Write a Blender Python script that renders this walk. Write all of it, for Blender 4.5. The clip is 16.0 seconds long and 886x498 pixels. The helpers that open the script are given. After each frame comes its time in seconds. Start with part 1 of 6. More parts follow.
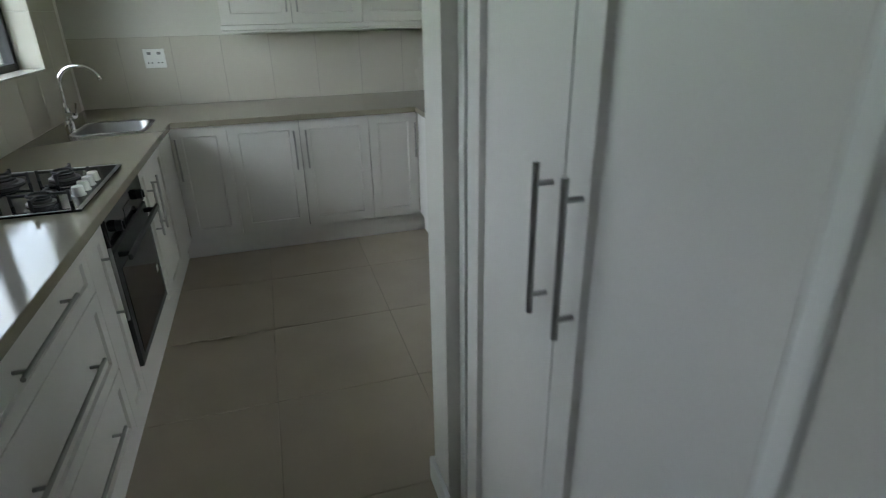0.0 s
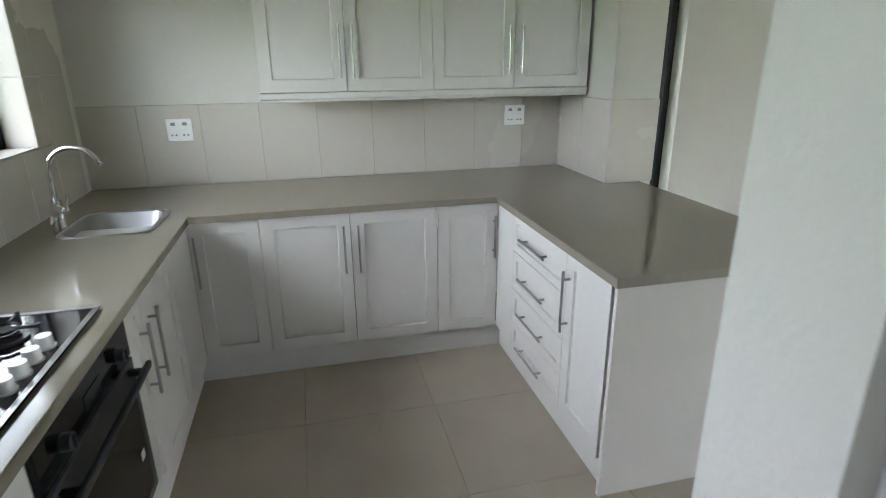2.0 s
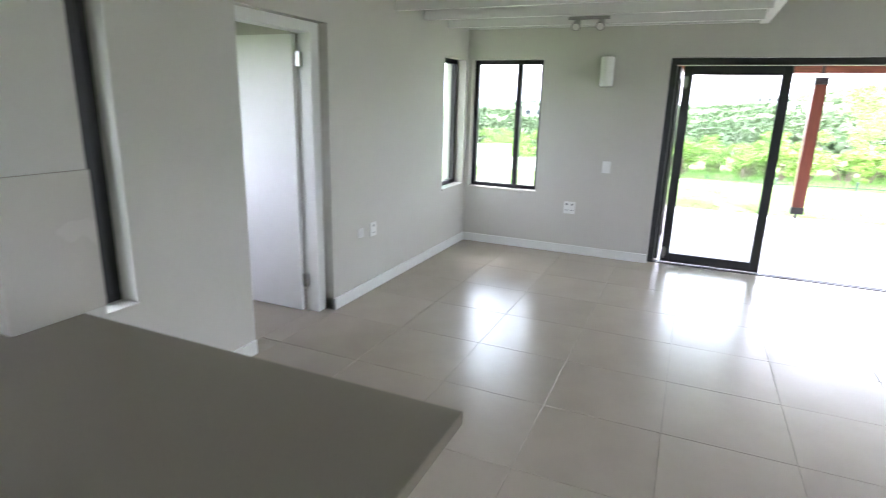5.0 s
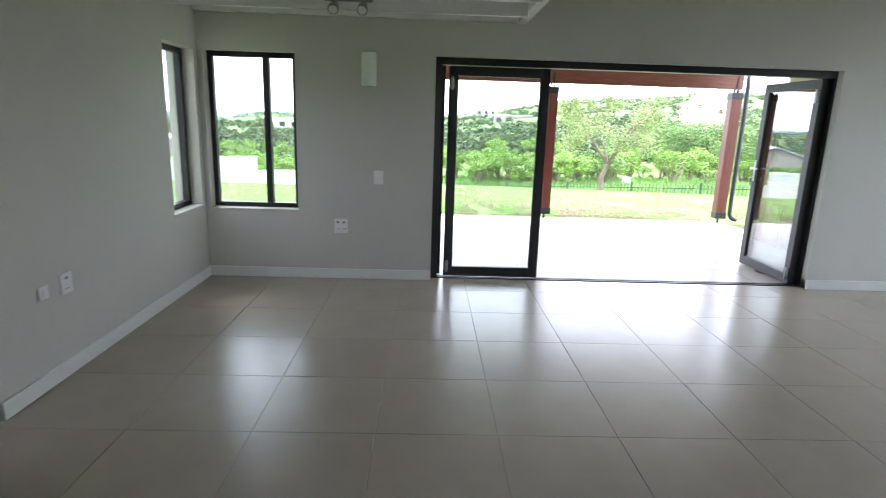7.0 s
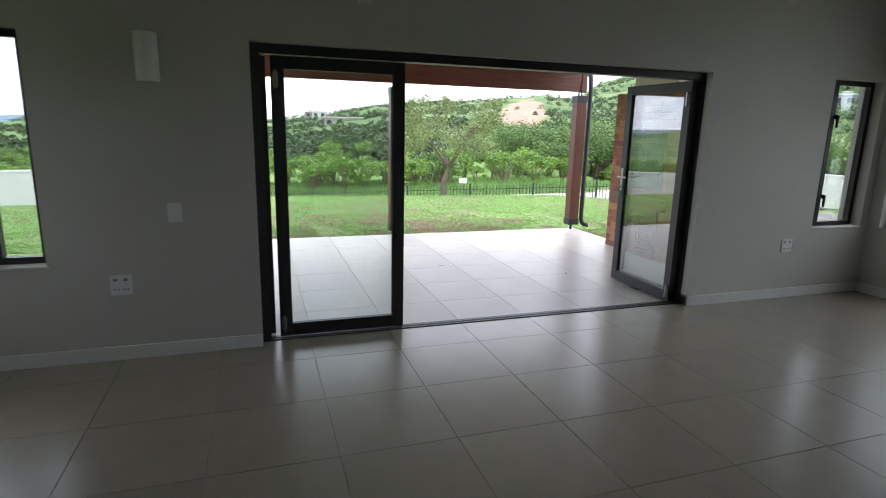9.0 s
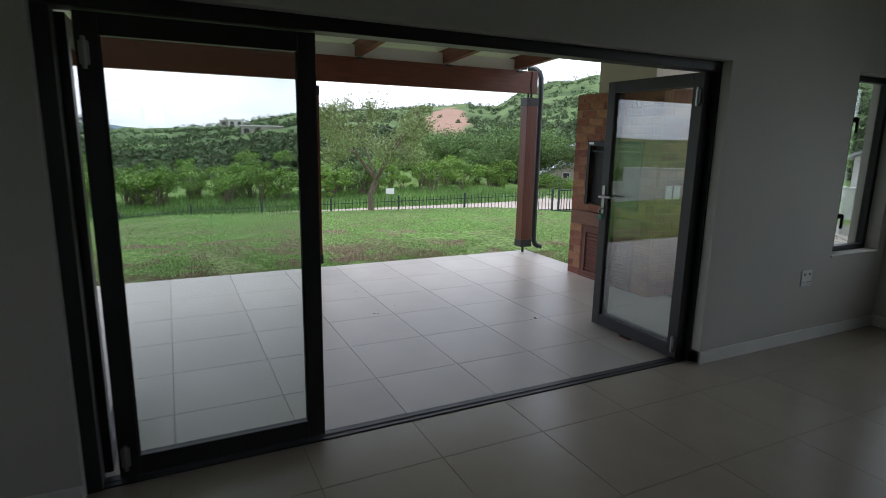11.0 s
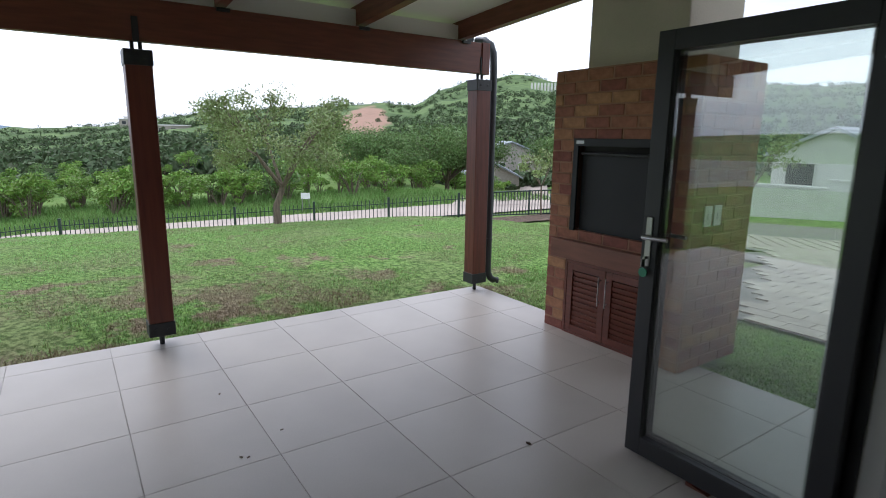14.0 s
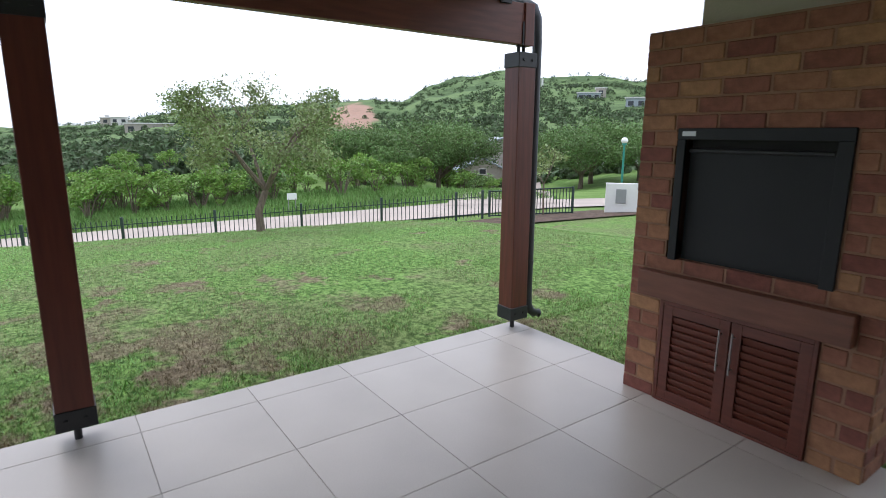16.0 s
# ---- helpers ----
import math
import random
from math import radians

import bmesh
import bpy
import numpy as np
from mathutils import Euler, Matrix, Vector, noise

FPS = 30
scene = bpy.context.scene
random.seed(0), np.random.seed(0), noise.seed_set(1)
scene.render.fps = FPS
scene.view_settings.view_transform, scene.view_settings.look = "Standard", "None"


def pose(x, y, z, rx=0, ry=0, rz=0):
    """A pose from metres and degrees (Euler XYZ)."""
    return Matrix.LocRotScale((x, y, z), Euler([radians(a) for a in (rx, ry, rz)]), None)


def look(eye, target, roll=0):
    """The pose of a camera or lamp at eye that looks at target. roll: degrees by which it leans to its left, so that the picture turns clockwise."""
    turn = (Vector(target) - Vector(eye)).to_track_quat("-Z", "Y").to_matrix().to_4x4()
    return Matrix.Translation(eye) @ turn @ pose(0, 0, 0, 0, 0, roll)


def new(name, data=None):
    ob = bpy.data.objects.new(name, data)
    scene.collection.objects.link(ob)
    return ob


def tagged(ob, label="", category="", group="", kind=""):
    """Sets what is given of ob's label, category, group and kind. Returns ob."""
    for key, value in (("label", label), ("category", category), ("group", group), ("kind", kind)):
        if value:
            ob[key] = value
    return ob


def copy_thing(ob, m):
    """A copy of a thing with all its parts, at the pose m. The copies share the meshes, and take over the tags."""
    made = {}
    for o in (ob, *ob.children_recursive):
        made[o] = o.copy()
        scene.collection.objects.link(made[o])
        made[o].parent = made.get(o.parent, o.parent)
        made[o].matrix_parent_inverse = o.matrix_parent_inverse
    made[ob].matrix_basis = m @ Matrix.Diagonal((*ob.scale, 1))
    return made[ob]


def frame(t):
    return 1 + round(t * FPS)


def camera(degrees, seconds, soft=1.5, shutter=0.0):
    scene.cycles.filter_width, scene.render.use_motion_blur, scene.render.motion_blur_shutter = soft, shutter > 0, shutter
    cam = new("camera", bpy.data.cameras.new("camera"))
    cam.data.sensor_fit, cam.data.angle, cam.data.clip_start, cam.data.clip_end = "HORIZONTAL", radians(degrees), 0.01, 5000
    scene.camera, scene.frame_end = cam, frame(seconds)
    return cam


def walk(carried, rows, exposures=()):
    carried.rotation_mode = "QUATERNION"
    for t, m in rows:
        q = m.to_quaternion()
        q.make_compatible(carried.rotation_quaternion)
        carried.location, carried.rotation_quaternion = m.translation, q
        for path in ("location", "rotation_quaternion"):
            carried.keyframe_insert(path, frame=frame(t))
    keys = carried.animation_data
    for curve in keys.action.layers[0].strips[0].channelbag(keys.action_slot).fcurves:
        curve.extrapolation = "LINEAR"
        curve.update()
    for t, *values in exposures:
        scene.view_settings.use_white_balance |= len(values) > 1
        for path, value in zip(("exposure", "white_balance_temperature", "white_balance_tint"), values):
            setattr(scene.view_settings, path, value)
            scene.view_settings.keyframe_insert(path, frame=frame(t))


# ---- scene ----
cam = camera(77.2, 16.0, soft=0.95, shutter=0.4)
PATH = [
    (0, (0.169, 0.067, 1.499), (0.698, 1.824, 0.703), -1.1),
    (0.5, (0.176, 0.329, 1.533), (0.589, 2.111, 0.726), -1.2),
    (1, (0.167, 0.57, 1.545), (0.559, 2.366, 0.757), -1.1),
    (1.5, (0.144, 0.816, 1.569), (0.553, 2.635, 0.845), -0.8),
    (2, (0.155, 1.036, 1.577), (0.598, 2.876, 0.933), -0.6),
    (2.5, (0.167, 1.239, 1.611), (0.799, 3.031, 0.988), 0.1),
    (3, (0.272, 1.444, 1.609), (1.14, 3.151, 1.033), 0.3),
    (3.5, (0.379, 1.68, 1.595), (1.473, 3.261, 1.046), 0.6),
    (4, (0.496, 1.826, 1.632), (1.862, 3.18, 1.084), 1.1),
    (4.5, (0.69, 1.99, 1.595), (2.298, 3.059, 1.07), 1.1),
    (5, (0.925, 2.112, 1.6), (2.697, 2.884, 1.087), 1.6),
    (5.2, (1.03, 2.148, 1.596), (2.847, 2.811, 1.088), 1.6),
    (7.3, (1.955, 2.461, 1.505), (3.897, 2.279, 1.063), 1.8),
    (7.5, (2.065, 2.432, 1.519), (3.998, 2.168, 1.08), 1.7),
    (8, (2.375, 2.396, 1.531), (4.285, 1.994, 1.094), 1.5),
    (8.5, (2.726, 2.43, 1.555), (4.61, 1.917, 1.123), 1.5),
    (9, (3.059, 2.389, 1.558), (4.911, 1.765, 1.131), 1.4),
    (9.2, (3.191, 2.359, 1.585), (5.029, 1.7, 1.153), 1.4),
    (11.5, (4.807, 1.816, 1.536), (6.544, 0.903, 1.151), 1.0),
    (12, (5.129, 1.621, 1.524), (6.841, 0.663, 1.135), 0.9),
    (12.5, (5.446, 1.438, 1.55), (7.134, 0.44, 1.156), 0.6),
    (13, (5.764, 1.285, 1.541), (7.42, 0.234, 1.149), 0.7),
    (13.5, (6.068, 1.154, 1.539), (7.696, 0.061, 1.148), 0.6),
    (14, (6.41, 1.005, 1.538), (8.031, -0.099, 1.145), 0.8),
    (14.5, (6.713, 0.875, 1.534), (8.329, -0.236, 1.141), 0.9),
    (15, (7.015, 0.743, 1.539), (8.625, -0.373, 1.138), 0.7),
    (15.5, (7.356, 0.648, 1.509), (8.962, -0.47, 1.1), 0.5),
    (16, (7.702, 0.51, 1.507), (9.297, -0.628, 1.103), 0.4),
]
EXPOSURE = [(0, 3.57, 6100, 11), (0.5, 3.8, 6100, 12), (1, 4.02, 6100, 14), (1.5, 4.2, 6100, 17), (2.5, 4.27, 6100, 18), (3.5, 4.36, 6050, 20), (4, 4.26, 6000, 20), (4.5, 4.17, 5950, 21), (5, 4.03, 5900, 21), (5.2, 3.94, 5900, 21),
            (7.3, 2.8, 5900, 17), (7.5, 2.7, 5900, 17), (8, 2.46, 5950, 16), (8.5, 2.05, 5980, 16), (9, 1.55, 6080, 15), (9.2, 1.34, 6080, 15), (11.3, 0.47, 5980, 13), (11.5, 0.44, 5980, 13), (12.5, 0.29, 5930, 13), (14, 0.43, 5880, 14), (16, 0.52, 5880, 14)]
walk(cam, [(t, look(eye, target, roll)) for t, eye, target, roll in PATH], EXPOSURE)

# ---- light ----
world = bpy.data.worlds.new("overcast_sky")
scene.world = world
world.use_nodes = True
wn, wl = world.node_tree.nodes, world.node_tree.links
wn.clear()
SUN_EL, SUN_AZ = radians(52), radians(75)
sky = wn.new("ShaderNodeTexSky")
sky.sky_type, sky.sun_disc, sky.sun_elevation, sky.sun_rotation = "NISHITA", False, SUN_EL, SUN_AZ
sky.air_density, sky.dust_density = 1.0, 3.0
tc = wn.new("ShaderNodeTexCoord")
mp = wn.new("ShaderNodeMapping")
mp.inputs["Scale"].default_value = (1.0, 1.0, 3.2)
cl = wn.new("ShaderNodeTexNoise")
cl.inputs["Scale"].default_value, cl.inputs["Detail"].default_value, cl.inputs["Roughness"].default_value = 2.1, 6.0, 0.55
cr = wn.new("ShaderNodeValToRGB")
cr.color_ramp.elements[0].position, cr.color_ramp.elements[0].color = 0.36, (5.6, 6.1, 7.0, 1)
cr.color_ramp.elements[1].position, cr.color_ramp.elements[1].color = 0.60, (10.5, 10.7, 10.9, 1)
mx = wn.new("ShaderNodeMixRGB")
mx.inputs[0].default_value = 0.9
bg = wn.new("ShaderNodeBackground")
bg.inputs["Strength"].default_value = 0.12
wo = wn.new("ShaderNodeOutputWorld")
wl.new(tc.outputs["Generated"], mp.inputs["Vector"]); wl.new(mp.outputs["Vector"], cl.inputs["Vector"])
wl.new(cl.outputs["Fac"], cr.inputs["Fac"]); wl.new(sky.outputs["Color"], mx.inputs[1]); wl.new(cr.outputs["Color"], mx.inputs[2])
wl.new(mx.outputs[0], bg.inputs["Color"]); wl.new(bg.outputs[0], wo.inputs["Surface"])
sun = new("sun", bpy.data.lights.new("sun", "SUN"))
sun.data.energy, sun.data.angle, sun.data.color = 0.9, radians(25), (1.0, 0.97, 0.92)
sun.matrix_world = look((0, 0, 30), (-30 * math.cos(SUN_EL) * math.sin(SUN_AZ), -30 * math.cos(SUN_EL) * math.cos(SUN_AZ), 30 - 30 * math.sin(SUN_EL)))

# ---- materials ----
def material(name, col, rough=0.5, metal=0.0, var=0.06, scale=6.0, fine=60.0, bump=0.0, col2=None, spec=0.5, coat=0.0, per_object=0.0, island=0.0, stretch=(1, 1, 1), rvar=0.08):
    """Principled surface: coarse stains and fine grain in colour, roughness and bump, in metres."""
    m = bpy.data.materials.new(name)
    m.use_nodes = True
    n, l = m.node_tree.nodes, m.node_tree.links
    b = n["Principled BSDF"]
    b.inputs["Metallic"].default_value = metal
    b.inputs["Specular IOR Level"].default_value = spec
    b.inputs["Coat Weight"].default_value = coat
    t = n.new("ShaderNodeTexCoord")
    mpn = n.new("ShaderNodeMapping")
    mpn.inputs["Scale"].default_value = stretch
    l.new(t.outputs["Object"], mpn.inputs["Vector"])
    a = n.new("ShaderNodeTexNoise")
    a.inputs["Scale"].default_value, a.inputs["Detail"].default_value = scale, 5.0
    f = n.new("ShaderNodeTexNoise")
    f.inputs["Scale"].default_value, f.inputs["Detail"].default_value = fine, 3.0
    l.new(mpn.outputs["Vector"], a.inputs["Vector"]); l.new(mpn.outputs["Vector"], f.inputs["Vector"])
    ramp = n.new("ShaderNodeMapRange")
    ramp.inputs["From Min"].default_value, ramp.inputs["From Max"].default_value = 0.3, 0.7
    l.new(a.outputs["Fac"], ramp.inputs["Value"])
    mix = n.new("ShaderNodeMixRGB")
    c2 = col2 or tuple(max(0.0, c * (1 - 2 * var)) for c in col)
    mix.inputs[1].default_value, mix.inputs[2].default_value = (*col, 1), (*c2, 1)
    l.new(ramp.outputs[0], mix.inputs[0])
    hsv = n.new("ShaderNodeHueSaturation")
    l.new(mix.outputs[0], hsv.inputs["Color"])
    add = n.new("ShaderNodeMath")
    add.operation = "MULTIPLY_ADD"
    add.inputs[1].default_value, add.inputs[2].default_value = var * 1.6, 1 - var * 0.8
    l.new(f.outputs["Fac"], add.inputs[0])
    last = add
    for amount, node, out in ((per_object, "ShaderNodeObjectInfo", "Random"), (island, "ShaderNodeNewGeometry", "Random Per Island")):
        if amount:
            o = n.new(node)
            mm = n.new("ShaderNodeMath")
            mm.operation = "MULTIPLY_ADD"
            mm.inputs[1].default_value, mm.inputs[2].default_value = amount, 1 - amount / 2
            l.new(o.outputs[out], mm.inputs[0])
            mul = n.new("ShaderNodeMath")
            mul.operation = "MULTIPLY"
            l.new(mm.outputs[0], mul.inputs[0]); l.new(last.outputs[0], mul.inputs[1])
            last = mul
            hu = n.new("ShaderNodeMath")
            hu.operation = "MULTIPLY_ADD"
            hu.inputs[1].default_value, hu.inputs[2].default_value = amount * 0.07, 0.5 - amount * 0.035
            l.new(o.outputs[out], hu.inputs[0]); l.new(hu.outputs[0], hsv.inputs["Hue"])
    l.new(last.outputs[0], hsv.inputs["Value"]); l.new(hsv.outputs[0], b.inputs["Base Color"])
    r = n.new("ShaderNodeMath")
    r.operation = "MULTIPLY_ADD"
    r.inputs[1].default_value, r.inputs[2].default_value = rvar * 2, rough - rvar
    l.new(a.outputs["Fac"], r.inputs[0]); l.new(r.outputs[0], b.inputs["Roughness"])
    if bump:
        bp = n.new("ShaderNodeBump")
        bp.inputs["Strength"].default_value, bp.inputs["Distance"].default_value = 0.6, bump
        l.new(f.outputs["Fac"], bp.inputs["Height"]); l.new(bp.outputs[0], b.inputs["Normal"])
    return m


def glass_material(name, tint=(0.90, 0.93, 0.915)):
    m = bpy.data.materials.new(name)
    m.use_nodes = True
    n, l = m.node_tree.nodes, m.node_tree.links
    n.clear()
    out, mixs, tr, gl, fr = (n.new(k) for k in ("ShaderNodeOutputMaterial", "ShaderNodeMixShader", "ShaderNodeBsdfTransparent", "ShaderNodeBsdfGlossy", "ShaderNodeLayerWeight"))
    tr.inputs["Color"].default_value = (*tint, 1)
    gl.inputs["Roughness"].default_value = 0.01
    fr.inputs["Blend"].default_value = 0.5
    pw, tw = n.new("ShaderNodeMath"), n.new("ShaderNodeMath")
    pw.operation, pw.inputs[1].default_value = "POWER", 2.7
    tw.operation, tw.use_clamp = "MULTIPLY_ADD", True
    tw.inputs[1].default_value, tw.inputs[2].default_value = 0.88, 0.09
    l.new(fr.outputs["Facing"], pw.inputs[0]); l.new(pw.outputs[0], tw.inputs[0]); l.new(tw.outputs[0], mixs.inputs[0])
    l.new(tr.outputs[0], mixs.inputs[1]); l.new(gl.outputs[0], mixs.inputs[2]); l.new(mixs.outputs[0], out.inputs["Surface"])
    return m


WORN = (11.4, 0.2, -0.1)     # middle of the trodden lawn
WALL = material("wall_paint_greige", (0.60, 0.582, 0.532), 0.62, var=0.025, scale=1.3, fine=90, bump=0.0012)
WALL_OUT = material("plaster_beige_outside", (0.50, 0.46, 0.38), 0.85, var=0.06, scale=2.5, fine=70, bump=0.004)
WHITE = material("white_paint", (0.80, 0.80, 0.77), 0.4, var=0.02, scale=3, fine=80, bump=0.0004)
CEIL = material("white_ceiling_paint", (0.78, 0.78, 0.75), 0.6, var=0.02, scale=2, fine=60)
CABINET = material("cabinet_spray_warm_white", (0.65, 0.632, 0.60), 0.42, var=0.015, scale=3, fine=120, bump=0.0002)
STONE = material("worktop_engineered_stone", (0.25, 0.227, 0.175), 0.10, var=0.015, scale=2, fine=500, rvar=0.01)
TILE_WALL = material("wall_tile_beige", (0.54, 0.51, 0.445), 0.27, var=0.012, scale=1.5, fine=90, per_object=0.03, rvar=0.015)
TILE_FLOOR = material("floor_tile_porcelain", (0.42, 0.366, 0.297), 0.255, var=0.04, scale=3.5, fine=140, per_object=0.05, rvar=0.04)
TILE_PATIO = material("patio_tile_porcelain", (0.48, 0.435, 0.39), 0.36, var=0.07, scale=1.3, fine=120, per_object=0.06, rvar=0.06)
GROUT = material("grout_grey", (0.25, 0.23, 0.20), 0.9, var=0.1)
GROUT_P = material("patio_grout_taupe", (0.33, 0.295, 0.255), 0.9, var=0.1)
GROUT_F = material("floor_grout_beige", (0.37, 0.325, 0.265), 0.9, var=0.1)
GROUT_W = material("grout_light", (0.40, 0.37, 0.32), 0.9, var=0.1)
ALU = material("charcoal_aluminium", (0.016, 0.016, 0.018), 0.42, var=0.05, fine=300, scale=4)
STEEL = material("brushed_steel", (0.37, 0.365, 0.355), 0.3, metal=1.0, var=0.02, scale=3, fine=300, rvar=0.02)
CHROME = material("chrome", (0.78, 0.78, 0.78), 0.08, metal=1.0, var=0.02)
BLACKGLASS = material("black_glass", (0.012, 0.012, 0.013), 0.06, var=0.02, rvar=0.01)
BURNER = material("dark_burner_alloy", (0.16, 0.155, 0.15), 0.4, metal=1.0, var=0.05)
KNOB = material("silver_knob", (0.72, 0.72, 0.71), 0.35, metal=0.6, var=0.02)
IRON = material("cast_iron", (0.018, 0.018, 0.018), 0.55, var=0.1, bump=0.0005)
BLACKSTEEL = material("black_powder_coat", (0.02, 0.021, 0.023), 0.45, var=0.05, fine=200, bump=0.0004)
ROLLER = material("black_roller_steel", (0.011, 0.011, 0.013), 0.5, var=0.08, scale=3, fine=120, spec=0.35)
# near-black: painted shade in gaps, holes and slots, and the rubber glazing bead
SHADE_AND_RUBBER = material("painted_shade_and_rubber", (0.03, 0.028, 0.026), 0.9, var=0.05)
PLASTIC = material("white_plastic", (0.82, 0.82, 0.80), 0.32, var=0.01)
PLASTIC_G = material("grey_plastic", (0.28, 0.28, 0.28), 0.4, var=0.03)
WOOD = material("red_stained_timber", (0.14, 0.036, 0.021), 0.40, var=0.16, scale=5, fine=40, col2=(0.088, 0.022, 0.014), stretch=(7, 7, 0.6), bump=0.0006)
WOOD_H = material("red_stained_beam", (0.17, 0.05, 0.027), 0.40, var=0.16, scale=5, fine=40, col2=(0.105, 0.029, 0.017), stretch=(0.8, 0.8, 7), bump=0.0006)
WOOD_D = material("mahogany_door", (0.155, 0.042, 0.024), 0.38, var=0.14, scale=6, fine=60, col2=(0.10, 0.026, 0.015), stretch=(1, 7, 7), bump=0.0004)
MANTEL = material("brown_mantel_timber", (0.195, 0.072, 0.04), 0.5, var=0.14, scale=5, fine=60, stretch=(0.8, 6, 6), bump=0.0008)
BRICK = material("face_brick", (0.35, 0.15, 0.085), 0.85, var=0.26, scale=16, fine=120, col2=(0.20, 0.085, 0.05), per_object=0.6, bump=0.003)
MORTAR = material("mortar", (0.33, 0.185, 0.115), 0.95, var=0.12, fine=150, bump=0.003)
GUTTER = material("charcoal_gutter", (0.035, 0.04, 0.045), 0.4, var=0.05)
GLASS = glass_material("clear_glass")
FENCE = material("dark_green_paint", (0.025, 0.045, 0.04), 0.5, var=0.08)
ROADM = material("road_pavers_tan", (0.50, 0.42, 0.36), 0.9, var=0.10, scale=0.5, fine=9, bump=0.004)
PAVER = material("driveway_paver", (0.47, 0.42, 0.35), 0.9, var=0.1, scale=3, fine=60, per_object=0.25, bump=0.002)
MULCH = material("brown_mulch", (0.16, 0.105, 0.07), 0.95, var=0.3, scale=6, fine=40, bump=0.03)
BARK = material("bark_grey_brown", (0.21, 0.165, 0.12), 0.95, var=0.25, scale=8, fine=40, bump=0.01, stretch=(3, 3, 0.7))
LEAF_TREE = material("leaf_olive_green", (0.28, 0.35, 0.125), 0.6, var=0.2, scale=0.8, fine=6, island=0.7)
LEAF_BRIGHT = material("leaf_bright_green", (0.20, 0.34, 0.05), 0.6, var=0.2, scale=0.5, fine=5, island=0.6, per_object=0.3)
LEAF_DARK = material("leaf_dark_green", (0.16, 0.265, 0.07), 0.65, var=0.2, scale=0.5, fine=5, island=0.6, per_object=0.3)
LEAF_FAR = material("hillside_foliage", (0.10, 0.15, 0.06), 0.8, var=0.25, scale=0.05, fine=0.6, island=0.7)
GRASSM = material("grass_blade", (0.25, 0.43, 0.105), 0.7, var=0.2, scale=0.6, fine=5, island=1.0, col2=(0.24, 0.35, 0.11))
gn, gl_ = GRASSM.node_tree.nodes, GRASSM.node_tree.links
dry, where, dr_, dm = (gn.new(k) for k in ("ShaderNodeTexNoise", "ShaderNodeNewGeometry", "ShaderNodeMapRange", "ShaderNodeMixRGB"))
dry.inputs["Scale"].default_value, dry.inputs["Detail"].default_value, dry.inputs["Roughness"].default_value = 1.3, 5.0, 0.68
dr_.inputs["From Min"].default_value, dr_.inputs["From Max"].default_value = 0.585, 0.66
sxyz, edge, wear = (gn.new(k) for k in ("ShaderNodeVectorMath", "ShaderNodeMapRange", "ShaderNodeMath"))
edge.inputs["From Min"].default_value, edge.inputs["From Max"].default_value = 4.6, 1.4
sxyz.operation, sxyz.inputs[1].default_value = "DISTANCE", WORN
wear.operation, wear.inputs[1].default_value = "MULTIPLY_ADD", 0.13
gl_.new(where.outputs["Position"], sxyz.inputs[0]); gl_.new(sxyz.outputs["Value"], edge.inputs["Value"]); gl_.new(edge.outputs[0], wear.inputs[0])
dm.inputs[2].default_value = (0.30, 0.24, 0.15, 1)
gl_.new(where.outputs["Position"], dry.inputs["Vector"]); gl_.new(dry.outputs["Fac"], wear.inputs[2]); gl_.new(wear.outputs[0], dr_.inputs["Value"]); gl_.new(dr_.outputs[0], dm.inputs[0])
gb = gn["Principled BSDF"]
gl_.new(gb.inputs["Base Color"].links[0].from_socket, dm.inputs[1]); gl_.new(dm.outputs[0], gb.inputs["Base Color"])
TALLGRASS = material("veld_grass", (0.17, 0.31, 0.065), 0.75, var=0.2, scale=0.3, fine=3, island=0.5)
WHITEWALL = material("white_boundary_wall", (0.74, 0.72, 0.69), 0.85, var=0.06, scale=1.5, fine=30)
ROOFGREY = material("grey_metal_roof", (0.33, 0.37, 0.40), 0.5, var=0.08)
ROOFTILE = material("grey_roof_tile", (0.42, 0.44, 0.46), 0.7, var=0.12, scale=3, fine=20)
HOUSEWALL = material("house_wall_stone_grey", (0.42, 0.38, 0.33), 0.9, var=0.1)
DARKWIN = material("dark_window", (0.03, 0.035, 0.04), 0.15, var=0.05)
LAMPWHITE = material("white_frosted_shade", (0.83, 0.82, 0.79), 0.45, var=0.01)
KEYTAG = material("green_tag", (0.03, 0.25, 0.14), 0.4, var=0.02)
POLEGREEN = material("green_pole", (0.03, 0.24, 0.18), 0.5, var=0.05)


